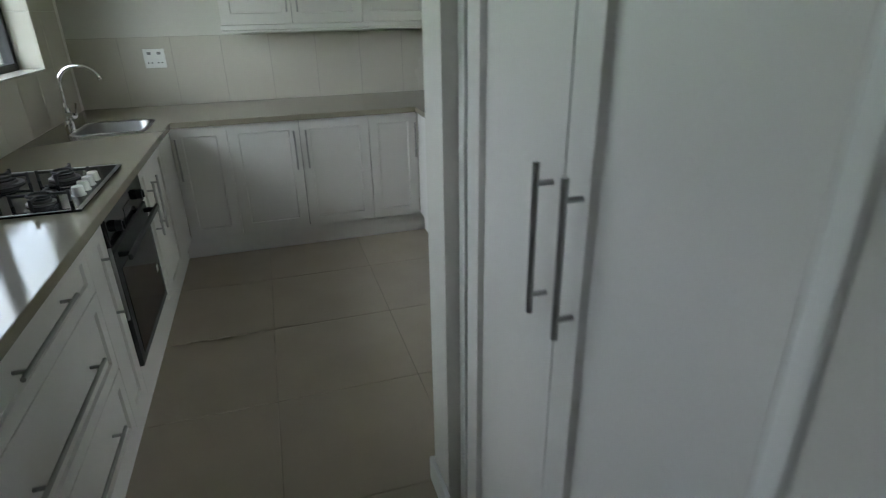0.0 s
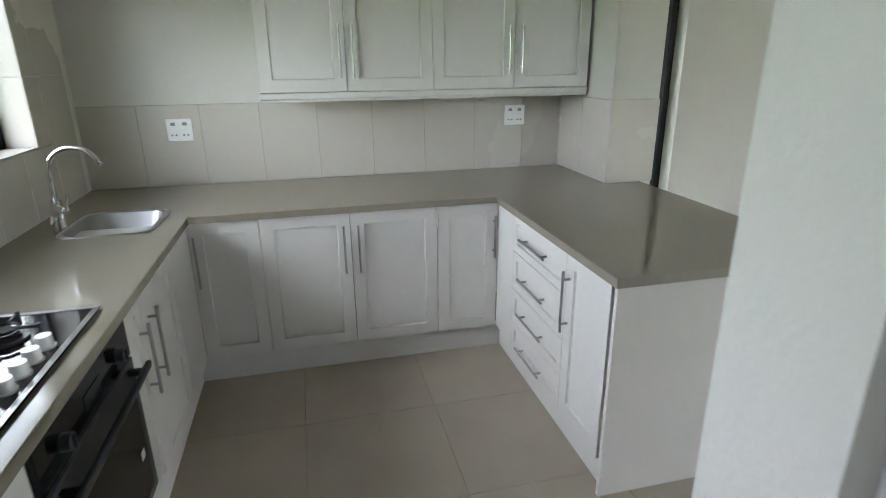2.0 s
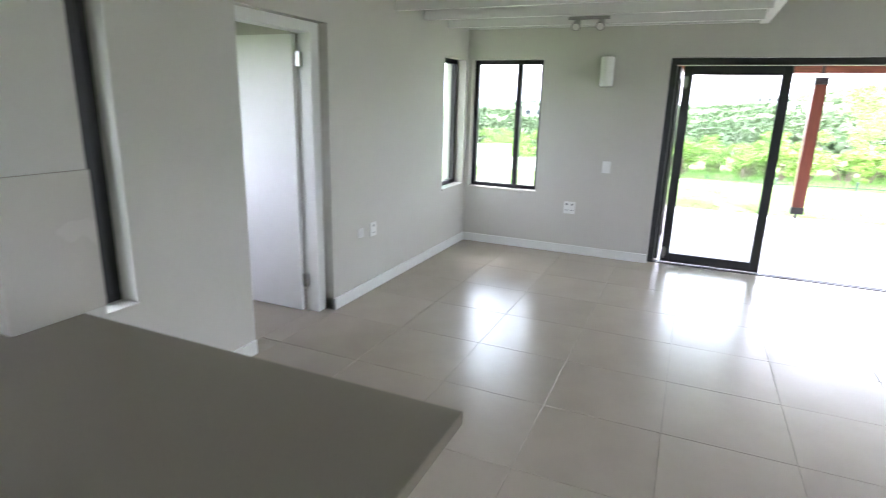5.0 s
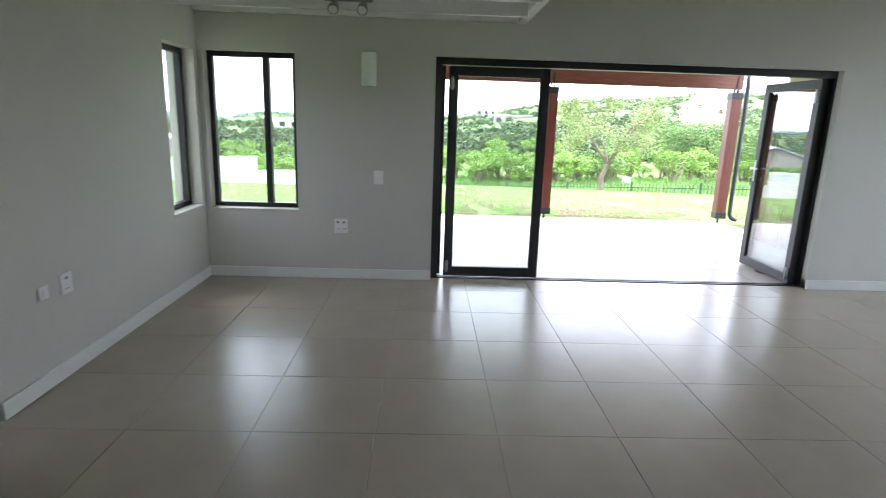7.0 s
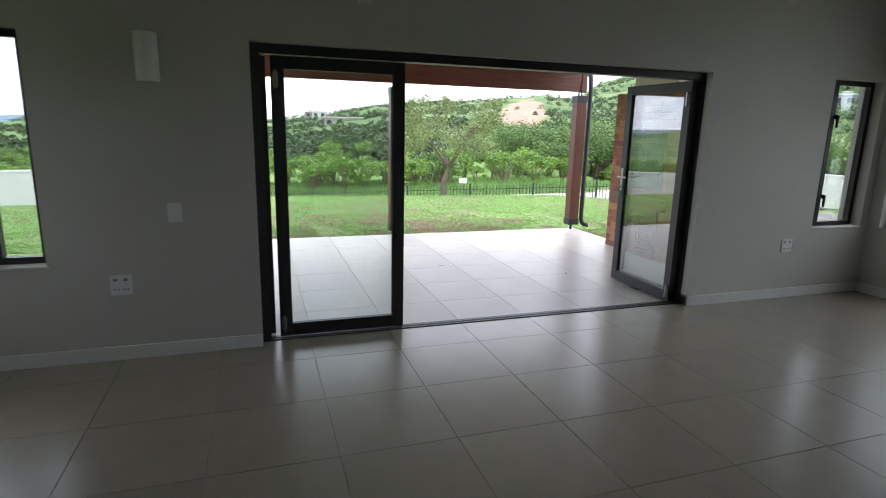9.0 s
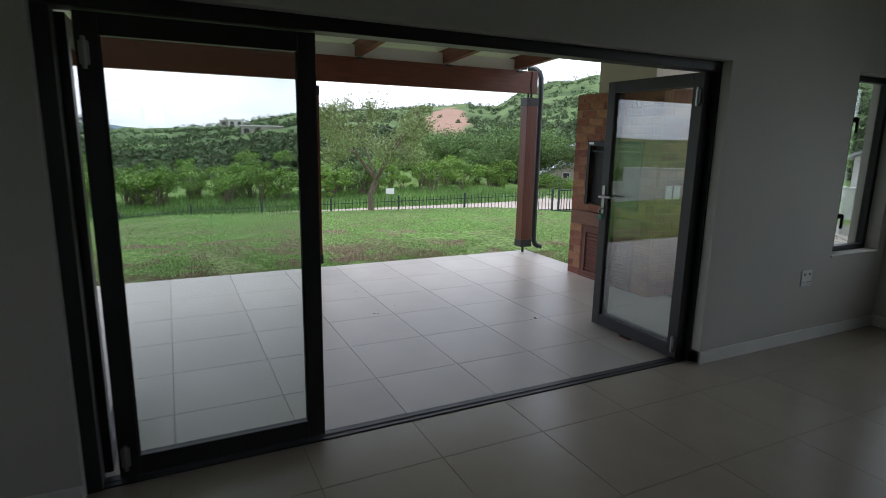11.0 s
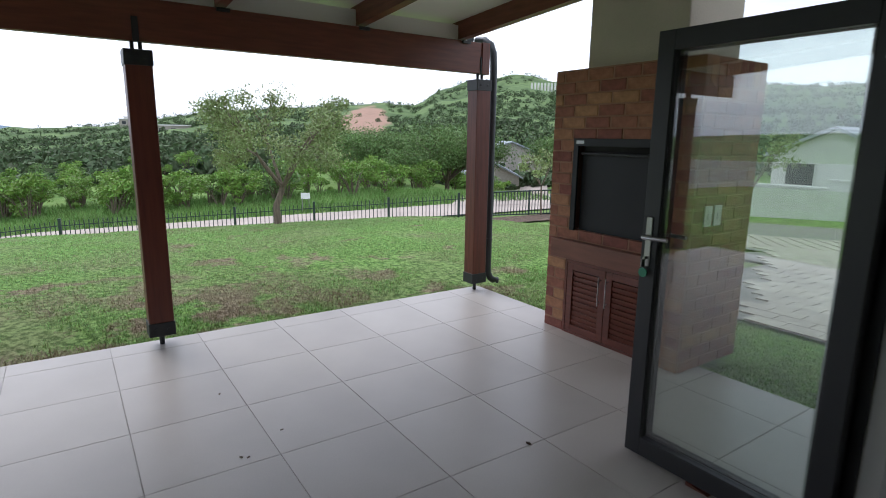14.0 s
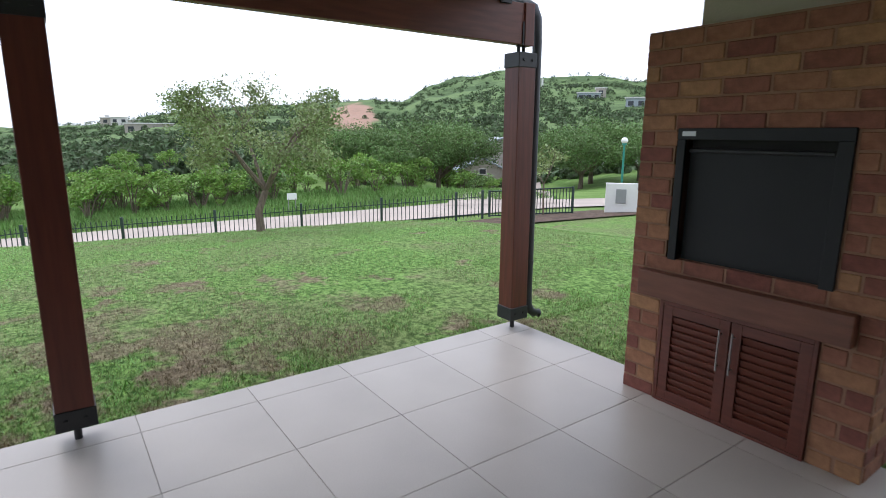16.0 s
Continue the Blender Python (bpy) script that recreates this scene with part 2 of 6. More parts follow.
def ground_material():
    """Lawn by the house, veld beyond, shrubby hills and a bare slope."""
    m = bpy.data.materials.new("grass_and_veld")
    m.use_nodes = True
    n, l = m.node_tree.nodes, m.node_tree.links
    b = n["Principled BSDF"]
    b.inputs["Roughness"].default_value = 0.95
    b.inputs["Specular IOR Level"].default_value = 0.15
    g = n.new("ShaderNodeNewGeometry")

    def tex(scale, detail, rough=0.55):
        x = n.new("ShaderNodeTexNoise")
        x.inputs["Scale"].default_value, x.inputs["Detail"].default_value, x.inputs["Roughness"].default_value = scale, detail, rough
        l.new(g.outputs["Position"], x.inputs["Vector"])
        return x

    def ramp(src, lo, hi):
        r = n.new("ShaderNodeMapRange")
        r.inputs["From Min"].default_value, r.inputs["From Max"].default_value = lo, hi
        l.new(src, r.inputs["Value"])
        return r.outputs[0]

    def mixc(fac, c1, c2):
        x = n.new("ShaderNodeMixRGB")
        for i, c in ((1, c1), (2, c2)):
            if isinstance(c, tuple):
                x.inputs[i].default_value = (*c, 1)
            else:
                l.new(c, x.inputs[i])
        l.new(fac, x.inputs[0])
        return x.outputs[0]

    def nearer(src, amount):
        """Adds wear beside the patio to a noise."""
        sx = n.new("ShaderNodeVectorMath")
        sx.operation = "DISTANCE"
        l.new(g.outputs["Position"], sx.inputs[0])
        sx.inputs[1].default_value = WORN
        up = n.new("ShaderNodeMath")
        up.operation = "MULTIPLY_ADD"
        l.new(ramp(sx.outputs["Value"], 4.6, 1.4), up.inputs[0])
        up.inputs[1].default_value = amount
        l.new(src, up.inputs[2])
        return up.outputs[0]

    fine = tex(17, 6, 0.72)
    lawn = mixc(ramp(fine.outputs["Fac"], 0.40, 0.60), (0.06, 0.13, 0.025), (0.27, 0.44, 0.115))
    lawn = mixc(ramp(nearer(tex(1.3, 5, 0.68).outputs["Fac"], 0.13), 0.585, 0.655), lawn, mixc(ramp(fine.outputs["Fac"], 0.38, 0.6), (0.12, 0.092, 0.055), (0.34, 0.275, 0.18)))
    veld = mixc(ramp(tex(0.5, 6).outputs["Fac"], 0.35, 0.65), (0.12, 0.22, 0.05), (0.21, 0.31, 0.09))
    lawn = mixc(ramp(tex(0.55, 4, 0.6).outputs["Fac"], 0.42, 0.62), lawn, mixc(ramp(fine.outputs["Fac"], 0.42, 0.6), (0.10, 0.14, 0.045), (0.29, 0.36, 0.14)))
    # unseen ground west of the house, dulled to cut bounced light indoors
    dull_west = n.new("ShaderNodeSeparateXYZ")
    l.new(g.outputs["Position"], dull_west.inputs[0])
    lawn = mixc(ramp(dull_west.outputs["X"], -0.5, -1.5), lawn, (0.13, 0.115, 0.09))
    hill = mixc(ramp(tex(0.035, 7, 0.7).outputs["Fac"], 0.42, 0.56), (0.075, 0.12, 0.045), (0.15, 0.22, 0.085))
    d = n.new("ShaderNodeVectorMath")
    d.operation = "DISTANCE"
    l.new(g.outputs["Position"], d.inputs[0])
    d.inputs[1].default_value = (8, 0, 0)
    c = mixc(ramp(d.outputs["Value"], 19, 24), lawn, veld)
    c = mixc(ramp(d.outputs["Value"], 48, 90), c, hill)
    # bare slope on the hillside
    off = n.new("ShaderNodeVectorMath")
    off.operation = "SUBTRACT"
    l.new(g.outputs["Position"], off.inputs[0])
    off.inputs[1].default_value = BARE
    turn = n.new("ShaderNodeMapping")
    turn.vector_type = "POINT"
    turn.inputs["Rotation"].default_value = (0, 0, radians(26.3))
    turn.inputs["Scale"].default_value = (1, 1, 0)
    l.new(off.outputs[0], turn.inputs["Vector"])
    squash = n.new("ShaderNodeMapping")
    squash.inputs["Scale"].default_value = (0.10, 1.0, 0.0)
    l.new(turn.outputs[0], squash.inputs["Vector"])
    e = n.new("ShaderNodeVectorMath")
    e.operation = "LENGTH"
    l.new(squash.outputs[0], e.inputs[0])
    w = n.new("ShaderNodeMath")
    w.operation = "MULTIPLY_ADD"
    w.inputs[1].default_value, w.inputs[2].default_value = 10.0, -5.0
    l.new(tex(0.06, 5, 0.7).outputs["Fac"], w.inputs[0])
    w2 = n.new("ShaderNodeMath")
    w2.operation = "ADD"
    l.new(e.outputs["Value"], w2.inputs[0]); l.new(w.outputs[0], w2.inputs[1])
    c = mixc(ramp(w2.outputs[0], 9.5, 7.5), c, mixc(ramp(tex(0.25, 5).outputs["Fac"], 0.35, 0.7), (0.42, 0.26, 0.19), (0.33, 0.22, 0.16)))
    # haze painted into the colour: far ranges turn bluish with distance
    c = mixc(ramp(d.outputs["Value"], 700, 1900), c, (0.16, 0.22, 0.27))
    l.new(c, b.inputs["Base Color"])
    bp = n.new("ShaderNodeBump")
    bp.inputs["Strength"].default_value, bp.inputs["Distance"].default_value = 1.0, 0.05
    l.new(fine.outputs["Fac"], bp.inputs["Height"]); l.new(bp.outputs[0], b.inputs["Normal"])
    return m


# ---- the lie of the land ----
SKYLINE = [(-180, 1.0), (-110, 2.0), (-80, 4.5), (-56, 5.1), (-46, 5.4), (-41, 6.3), (-38, 5.7), (-34.3, 4.7), (-31.2, 3.2), (-28, 3.4), (-25, 3.1), (-18, 2.7), (-11.7, 2.1), (-9, 1.8), (-5.5, 0.9), (-2.4, 0.4), (0.7, -0.1), (12, -0.3), (40, -0.2), (70, 0.6), (180, 1.0)]
RIDGE = 420.0


def land(x, y):
    s = (x - 10.95) * 0.94 - (y + 1) * 0.345
    z = -0.07 - 0.00063 * min(max(s, 0.0), 14.3) ** 3 - 0.062 * min(max(s - 14.3, 0.0), 6.0)
    k = min(max((-y - 6) / 5, 0.0), 1.0)
    z += k * k * (3 - 2 * k) * (-0.07 - 0.131 * min(max(s, 0.0), 14.3) - 0.062 * min(max(s - 14.3, 0.0), 6.0) - z)
    z += 0.058 * min(max(-(y + 4), -10.0), 12.0) * min(max(s / 14, 0.0), 1.0)
    z -= 0.02 * min(max(-y - 4.5, 0.0), 30.0) * (1 - min(max(s / 14, 0.0), 1.0))
    z -= 0.08 * min(max(y - 2, 0.0), 12.0) * min(max(s / 9, 0.0), 1.0)
    if s > 22:
        z -= 0.02 * min(s - 22, 14)
    dx, dy = x - 8.0, y
    r = math.hypot(dx, dy)
    a = math.degrees(math.atan2(dy, dx))
    k = min(max((r - 30) / 15, 0.0), 1.0)
    z -= 1.9 * k * k * (3 - 2 * k) * math.exp(-((a + 40) / 9) ** 2)
    if r > 45:
        for (a0, e0), (a1, e1) in zip(SKYLINE, SKYLINE[1:]):
            if a0 <= a <= a1:
                k = (a - a0) / (a1 - a0)
                k = k * k * (3 - 2 * k)
                el = e0 + (e1 - e0) * k
                break
        top = 1.5 + RIDGE * math.tan(radians(el))
        q = min((r - 45) / (RIDGE - 45), 1.0)
        w = q ** 1.25
        z = z * (1 - w) + top * w
        z += noise.fractal((x * 0.012, y * 0.012, 3.0), 1.0, 2.0, 4) * 0.016 * min(r, 500) * min(q * 3, 1.0)
        if r > RIDGE:
            z -= (r - RIDGE) * 0.045
        if r > 900:
            far = 1.5 + 2300 * math.tan(radians(0.2 + 0.55 * math.exp(-((a - 6.2) / 3.2) ** 2) + 0.35 * noise.noise((a * 0.11, 2.0, 0.0))))
            k = min((r - 900) / 1300, 1.0)
            z = z * (1 - k) + far * k
    return z


BARE = (8 + 215 * math.cos(radians(-26.3)), 215 * math.sin(radians(-26.3)), land(8 + 215 * math.cos(radians(-26.3)), 215 * math.sin(radians(-26.3))))
GROUND = ground_material()

# ---- building blocks ----
OFF = {}


def thing(name, at, label="", category="", group="", kind=""):
    ob = new(name)
    ob.location = at
    ob.empty_display_size = 0.1
    OFF[ob] = Vector(at)
    return tagged(ob, label, category, group, kind)


def part(name, bm, mat, parent=None, label="", m=None, smooth=False):
    """Links a bmesh, made in world metres, as one mesh under a thing or part."""
    if m is not None:
        bm.transform(m)
    off = OFF.get(parent, Vector((0, 0, 0)))
    if parent is not None:
        bm.transform(Matrix.Translation(-off))
    me = bpy.data.meshes.new(name)
    bmesh.ops.recalc_face_normals(bm, faces=bm.faces[:])
    if smooth:
        for f in bm.faces:
            f.smooth = True
    bm.to_mesh(me)
    bm.free()
    me.materials.append(mat)
    ob = new(name, me)
    if parent is not None:
        ob.parent = parent
        OFF[ob] = off
    return tagged(ob, label)


def box(bm, x0, x1, y0, y1, z0, z1, bev=0.0):
    v = [bm.verts.new(p) for p in ((x0, y0, z0), (x1, y0, z0), (x1, y1, z0), (x0, y1, z0), (x0, y0, z1), (x1, y0, z1), (x1, y1, z1), (x0, y1, z1))]
    fs = [bm.faces.new([v[i] for i in q]) for q in ((0, 3, 2, 1), (4, 5, 6, 7), (0, 1, 5, 4), (1, 2, 6, 5), (2, 3, 7, 6), (3, 0, 4, 7))]
    if bev:
        es = list({e for f in fs for e in f.edges})
        bmesh.ops.bevel(bm, geom=es, offset=bev, segments=2, affect="EDGES", profile=0.5, clamp_overlap=True)
    return bm


def boxes(*rows, bev=0.0):
    bm = bmesh.new()
    for r in rows:
        box(bm, *r, bev=bev)
    return bm


def bpart(name, mat, parent, *row, bev=0.003, label="", m=None):
    return part(name, boxes(row, bev=bev), mat, parent, label, m)


def rod(bm, p, q, r, n=12, r2=None, caps=True):
    p, q = Vector(p), Vector(q)
    d = q - p
    rot = d.to_track_quat("Z", "Y").to_matrix().to_4x4()
    bmesh.ops.create_cone(bm, cap_ends=caps, segments=n, radius1=r, radius2=r if r2 is None else r2, depth=d.length, matrix=Matrix.Translation((p + q) / 2) @ rot)
    return bm


def pipe(bm, pts, r, n=10):
    """A round tube along points."""
    rings = []
    pts = [Vector(p) for p in pts]
    up = Vector((0.13, 0.97, 0.21))
    for i, p in enumerate(pts):
        d = (pts[min(i + 1, len(pts) - 1)] - pts[max(i - 1, 0)]).normalized()
        u = d.cross(up).normalized()
        w = d.cross(u)
        rr = r[i] if isinstance(r, (list, tuple)) else r
        rings.append([bm.verts.new(p + (u * math.cos(2 * math.pi * k / n) + w * math.sin(2 * math.pi * k / n)) * rr) for k in range(n)])
    for a, b in zip(rings, rings[1:]):
        for k in range(n):
            bm.faces.new((a[k], a[(k + 1) % n], b[(k + 1) % n], b[k]))
    bm.faces.new(rings[0][::-1])
    bm.faces.new(rings[-1])
    return bm


def wall(name, axis, p0, p1, u0, u1, z0, z1, holes=(), mat=None, label=""):
    """A wall between planes p0 and p1 of the axis, from u0 to u1, with rectangular holes (u0, u1, z0, z1)."""
    us = sorted({u0, u1, *(h[0] for h in holes), *(h[1] for h in holes)})
    zs = sorted({z0, z1, *(h[2] for h in holes), *(h[3] for h in holes)})
    bm, vs = bmesh.new(), {}

    def vert(p, u, z):
        co = (p, u, z) if axis == "x" else (u, p, z)
        if co not in vs:
            vs[co] = bm.verts.new(co)
        return vs[co]

    def solid(i, j):
        if not (0 <= i < len(us) - 1 and 0 <= j < len(zs) - 1):
            return False
        u, z = (us[i] + us[i + 1]) / 2, (zs[j] + zs[j + 1]) / 2
        return not any(h[0] < u < h[1] and h[2] < z < h[3] for h in holes)

    for i in range(len(us) - 1):
        for j in range(len(zs) - 1):
            if not solid(i, j):
                continue
            a, b, c, d = us[i], us[i + 1], zs[j], zs[j + 1]
            for p in (p0, p1):
                bm.faces.new((vert(p, a, c), vert(p, b, c), vert(p, b, d), vert(p, a, d)))
            for ni, nj, (ua, za), (ub, zb) in ((i - 1, j, (a, c), (a, d)), (i + 1, j, (b, c), (b, d)), (i, j - 1, (a, c), (b, c)), (i, j + 1, (a, d), (b, d))):
                if not solid(ni, nj):
                    bm.faces.new((vert(p0, ua, za), vert(p0, ub, zb), vert(p1, ub, zb), vert(p1, ua, za)))
    ob = part(name, bm, mat or WALL, None, label)
    return tagged(ob, kind="structure", category="wall")


def pane(name, parent, *row):
    ob = bpart(name, GLASS, parent, *row, bev=0)
    ob.visible_shadow = False
    return ob

# ---- structure of the house ----
NY, EX, WX, SY = 4.51, 7.0, -1.05, -3.5   # inner faces: north, east, west, south
T = 0.24
LOW, HIGH = 2.37, 4.2                      # joist soffit plane and high ceiling
DOOR_Y0, DOOR_Y1, DOOR_Z = -1.318, 2.40, 2.072
wall("wall_north", "y", NY, NY + T, WX - T, EX + T, 0, HIGH, [(2.16, 2.68, 0.60, 2.06), (3.46, 4.33, 0, 2.10), (6.35, 6.93, 0.69, 2.05)], label="greige painted plaster wall")
wall("wall_east", "x", EX, EX + T, SY - T, NY, 0, HIGH, [(DOOR_Y0, DOOR_Y1, 0, DOOR_Z), (3.655, 4.46, 0.655, 2.06), (-3.40, -2.74, 0.68, 2.09)], label="greige painted plaster wall with folding doors")
wall("wall_west", "x", WX - T, WX, SY, NY, 0, HIGH, [(1.95, 3.965, 1.21, 2.08), (0.58, 1.0, 1.21, 2.08)], label="plaster wall with kitchen window")
wall("wall_south", "y", SY - T, SY, WX - T, EX, 0, HIGH, [(6.15, 6.88, 0.68, 2.09), (3.75, 6.0, 0.3, 2.9)], label="greige painted plaster wall")
# never in view; added to shield the kitchen from south light
wall("wall_partition", "y", -1.6, -1.5, WX, 3.6, 0, HIGH, label="unseen plaster partition added to keep south light off the kitchen")
wall("wall_nib", "y", 1.312, 1.465, 0.548, 1.22, 0, LOW + 0.06, mat=WALL, label="short painted wall end beside tall cupboard")
wall("wall_cupboard_end", "y", 0.20, 0.336, 0.535, 1.22, 0, LOW + 0.06, mat=WALL, label="short painted wall beside tall cupboard")
wall("wall_cupboard_back", "x", 1.22, 1.32, -1.5, 1.465, 0, LOW + 0.06, label="plain painted wall behind tall cupboard")
tagged(part("pillar", boxes((1.80, 2.09, 3.867, NY, 0, LOW + 0.02), bev=0.004), WALL), "plastered pillar at the end of the worktop", "pillar", kind="structure")

# ceilings
tagged(part("ceiling", boxes((WX - T, EX + T, SY - T, NY + T, HIGH, HIGH + 0.12))
            , CEIL), "high white ceiling", "ceiling", kind="structure")
bm = boxes((WX, EX, 1.70, NY, LOW + 0.10, LOW + 0.14), (WX, 3.0, -1.5, 1.62, LOW + 0.06, LOW + 0.14))
tagged(part("ceiling_low", bm, CEIL), "white boarded ceiling on joists", "ceiling", kind="structure")
for x in [EX - 0.022 - 0.555 * k for k in range(13)]:
    if x > WX + 0.1:
        tagged(part("ceiling_joist", boxes((x - 0.022, x + 0.022, 1.70, NY, LOW - 0.05 if x < 6.9 else LOW, LOW + 0.10), bev=0.003), WHITE), "white painted timber ceiling joist", "joist", "ceiling joists", "structure")
tagged(part("edge_beam", boxes((WX, EX, 1.62, 1.70, LOW - 0.01, LOW + 0.14), bev=0.004), WHITE), "white painted edge beam of the low ceiling", "beam", kind="structure")

# out-of-view slab, added to hold back sky light from the kitchen
tagged(part("roof_overhang", boxes((WX - T - 0.32, WX - T, SY - T, NY + T, 2.28, 2.36)), WALL_OUT), "unseen slab added to cut sky light into the kitchen window", "eave", kind="structure")

# hidden slab added to stop sun reaching the floor by the corner
tagged(part("roof_overhang_corner", boxes((EX + T + 0.003, 8.5, 4.42, 5.35, 2.46, 2.56), (5.5, EX + T + 0.003, NY + T + 0.003, 5.35, 2.46, 2.56)), WALL_OUT), "unseen slab added to keep sun out of the corner windows", "eave", kind="structure")

# slabs under the tiles
tagged(part("floor", boxes((WX - T, EX + 0.12, SY - T, NY + 0.14, -0.14, -0.004)), GROUT_F), "beige porcelain floor tiles with dark grout", "floor", kind="structure")
tagged(part("patio", boxes((EX + T, 10.93, -2.52, 4.4, -0.16, -0.005)), GROUT_P), "beige porcelain patio tiles with dark grout", "patio", kind="structure")
FLOOR, PATIO = bpy.data.objects["floor"], bpy.data.objects["patio"]


# skirting boards
def skirting(*rows):
    for r in rows:
        tagged(part("baseboard", boxes(r, bev=0.004), WHITE), "white painted skirting board", "baseboard", kind="structure")


skirting((EX - 0.016, EX, DOOR_Y1, NY, 0, 0.095), (EX - 0.016, EX, SY, DOOR_Y0 - 0.02, 0, 0.095), (4.33, EX - 0.016, NY - 0.016, NY, 0, 0.095), (2.16, 3.46, NY - 0.016, NY, 0, 0.095),
         (EX - 0.016, EX + 0.10, DOOR_Y0 - 0.02, DOOR_Y0, 0, 0.095), (0.532, 0.548, 1.296, 1.481, 0, 0.095), (0.548, 1.22, 1.465, 1.481, 0, 0.095), (0.519, 0.535, 0.2, 0.336, 0, 0.095),
         (4.33, 4.346, NY, NY + 0.09, 0, 0.095), (1.5, EX - 0.016, SY, SY + 0.016, 0, 0.095))


# ---- windows ----
def window(name, axis, p, u0, u1, z0, z1, mullions=(), sill=True, inside=-1, label="charcoal aluminium window with clear glass", handles=()):
    """A framed window in the plane p of an axis; mullions are places along u."""
    at = (p, (u0 + u1) / 2, z0) if axis == "x" else ((u0 + u1) / 2, p, z0)
    w = thing(name, at, label, "window", kind="structure")

    def row(a, b, c, d, h0, h1):
        return (a, b, c, d, h0, h1) if axis == "x" else (c, d, a, b, h0, h1)

    F = 0.045
    part("window_frame", boxes(row(p - 0.03, p + 0.03, u0, u0 + F, z0, z1), row(p - 0.03, p + 0.03, u1 - F, u1, z0, z1), row(p - 0.03, p + 0.03, u0 + F, u1 - F, z0, z0 + F), row(p - 0.03, p + 0.03, u0 + F, u1 - F, z1 - F, z1), bev=0.003), ALU, w)
    edges = [u0 + F, *mullions, u1 - F]
    for mu in mullions:
        part("mullion", boxes(row(p - 0.035, p + 0.035, mu - 0.028, mu + 0.028, z0 + F, z1 - F), bev=0.003), ALU, w)
    for i, (a, b) in enumerate(zip(edges, edges[1:])):
        a2, b2 = a + (0.028 if i else 0), b - (0.028 if i < len(edges) - 2 else 0)
        pn = part("pane", boxes(row(p - 0.003, p + 0.003, a2, b2, z0 + F, z1 - F)), GLASS, w)
        pn.visible_shadow = False
    for hu, hz in handles:
        part("window_handle", boxes(row(p + inside * 0.06, p + inside * 0.035, hu - 0.010, hu + 0.010, hz - 0.02, hz + 0.02), row(p + inside * 0.075, p + inside * 0.055, hu - 0.007, hu + 0.007, hz - 0.10, hz + 0.015), bev=0.002), BLACKSTEEL, w)
    return w


window("window_1", "x", 7.13, 3.655, 4.46, 0.655, 2.06, [3.94])
window("window_2", "y", 4.64, 6.35, 6.93, 0.69, 2.05)
window("window_3", "x", 7.13, -3.40, -2.74, 0.68, 2.09, [-2.90], handles=[(-2.93, 1.75), (-2.93, 0.98)])
window("window_4", "y", -3.63, 6.15, 6.88, 0.68, 2.09, [6.62], inside=1)
window("window_5", "x", WX - 0.15, 1.95, 3.965, 1.21, 2.08, [2.32, 3.14], inside=1)
# unseen window added to brighten the tall cupboard
window("window_8", "x", WX - 0.15, 0.58, 1.0, 1.21, 2.08, inside=1)
window("window_6", "y", 4.65, 2.16, 2.68, 0.60, 2.06, [2.60])
# unseen south window, added as a light source for the living room
window("window_7", "y", -3.63, 3.75, 6.0, 0.3, 2.9, [4.5, 5.25], inside=1)
# thin white sills
for r in ((EX - 0.012, 7.10, 3.645, 4.465, 0.640, 0.659), (6.34, 6.935, NY - 0.012, 4.61, 0.675, 0.694), (EX - 0.012, 7.10, -3.41, -2.73, 0.665, 0.684), (2.15, 2.69, NY - 0.012, 4.62, 0.585, 0.604)):
    tagged(part("window_sill", boxes(r, bev=0.004), WALL), "plastered window sill", "window sill", kind="structure")

# ---- interior door ----
d = thing("door_frame", (3.9, 4.62, 0), "white painted timber door frame in a deep opening", "door frame", kind="structure")
part("jamb", boxes((4.235, 4.33, 4.585, 4.70, 0, 2.10), bev=0.004), WHITE, d)
part("jamb", boxes((3.46, 3.52, 4.585, 4.70, 0, 2.10), bev=0.004), WHITE, d)
part("head", boxes((3.52, 4.235, 4.585, 4.70, 2.03, 2.10), bev=0.004), WHITE, d)
leaf = thing("door_1", (4.225, 4.70, 0.01), "white flush interior door standing open", "door")
part("leaf", boxes((4.185, 4.225, 4.705, 5.41, 0.012, 2.02), bev=0.003), WHITE, leaf)
for z in (0.25, 1.86):
    part("hinge", boxes((4.205, 4.236, 4.662, 4.704, z - 0.05, z + 0.05), bev=0.003), STEEL, leaf, "steel butt hinge")
bm = rod(rod(bmesh.new(), (4.185, 5.34, 1.0), (4.14, 5.34, 1.0), 0.009), (4.14, 5.35, 1.0), (4.14, 5.22, 1.0), 0.009)
part("door_handle", bm, STEEL, leaf, smooth=True)
# the small room behind it
wall("wall_back_room_east", "x", 4.9, 5.0, NY + T, 7.6, 0, 2.6, label="plain wall of the back room")
# its unseen opening is added to let light onto the open door leaf
wall("wall_back_room_west", "x", 2.8, 2.9, NY + T, 7.6, 0, 2.6, [(5.3, 6.1, 1.1, 2.05)], label="plain wall of the back room")
wall("wall_back_room_north", "y", 7.5, 7.6, 2.9, 4.9, 0, 2.6, label="plain wall of the back room")
tagged(part("ceiling_back_room", boxes((2.8, 5.0, NY + T, 7.6, 2.5, 2.6)), CEIL), "white ceiling", "ceiling", kind="structure")
tagged(part("floor_back_room", boxes((2.8, 5.0, NY + 0.14, 7.6, -0.14, 0.0)), TILE_FLOOR), "beige tiled floor", "floor", kind="structure")


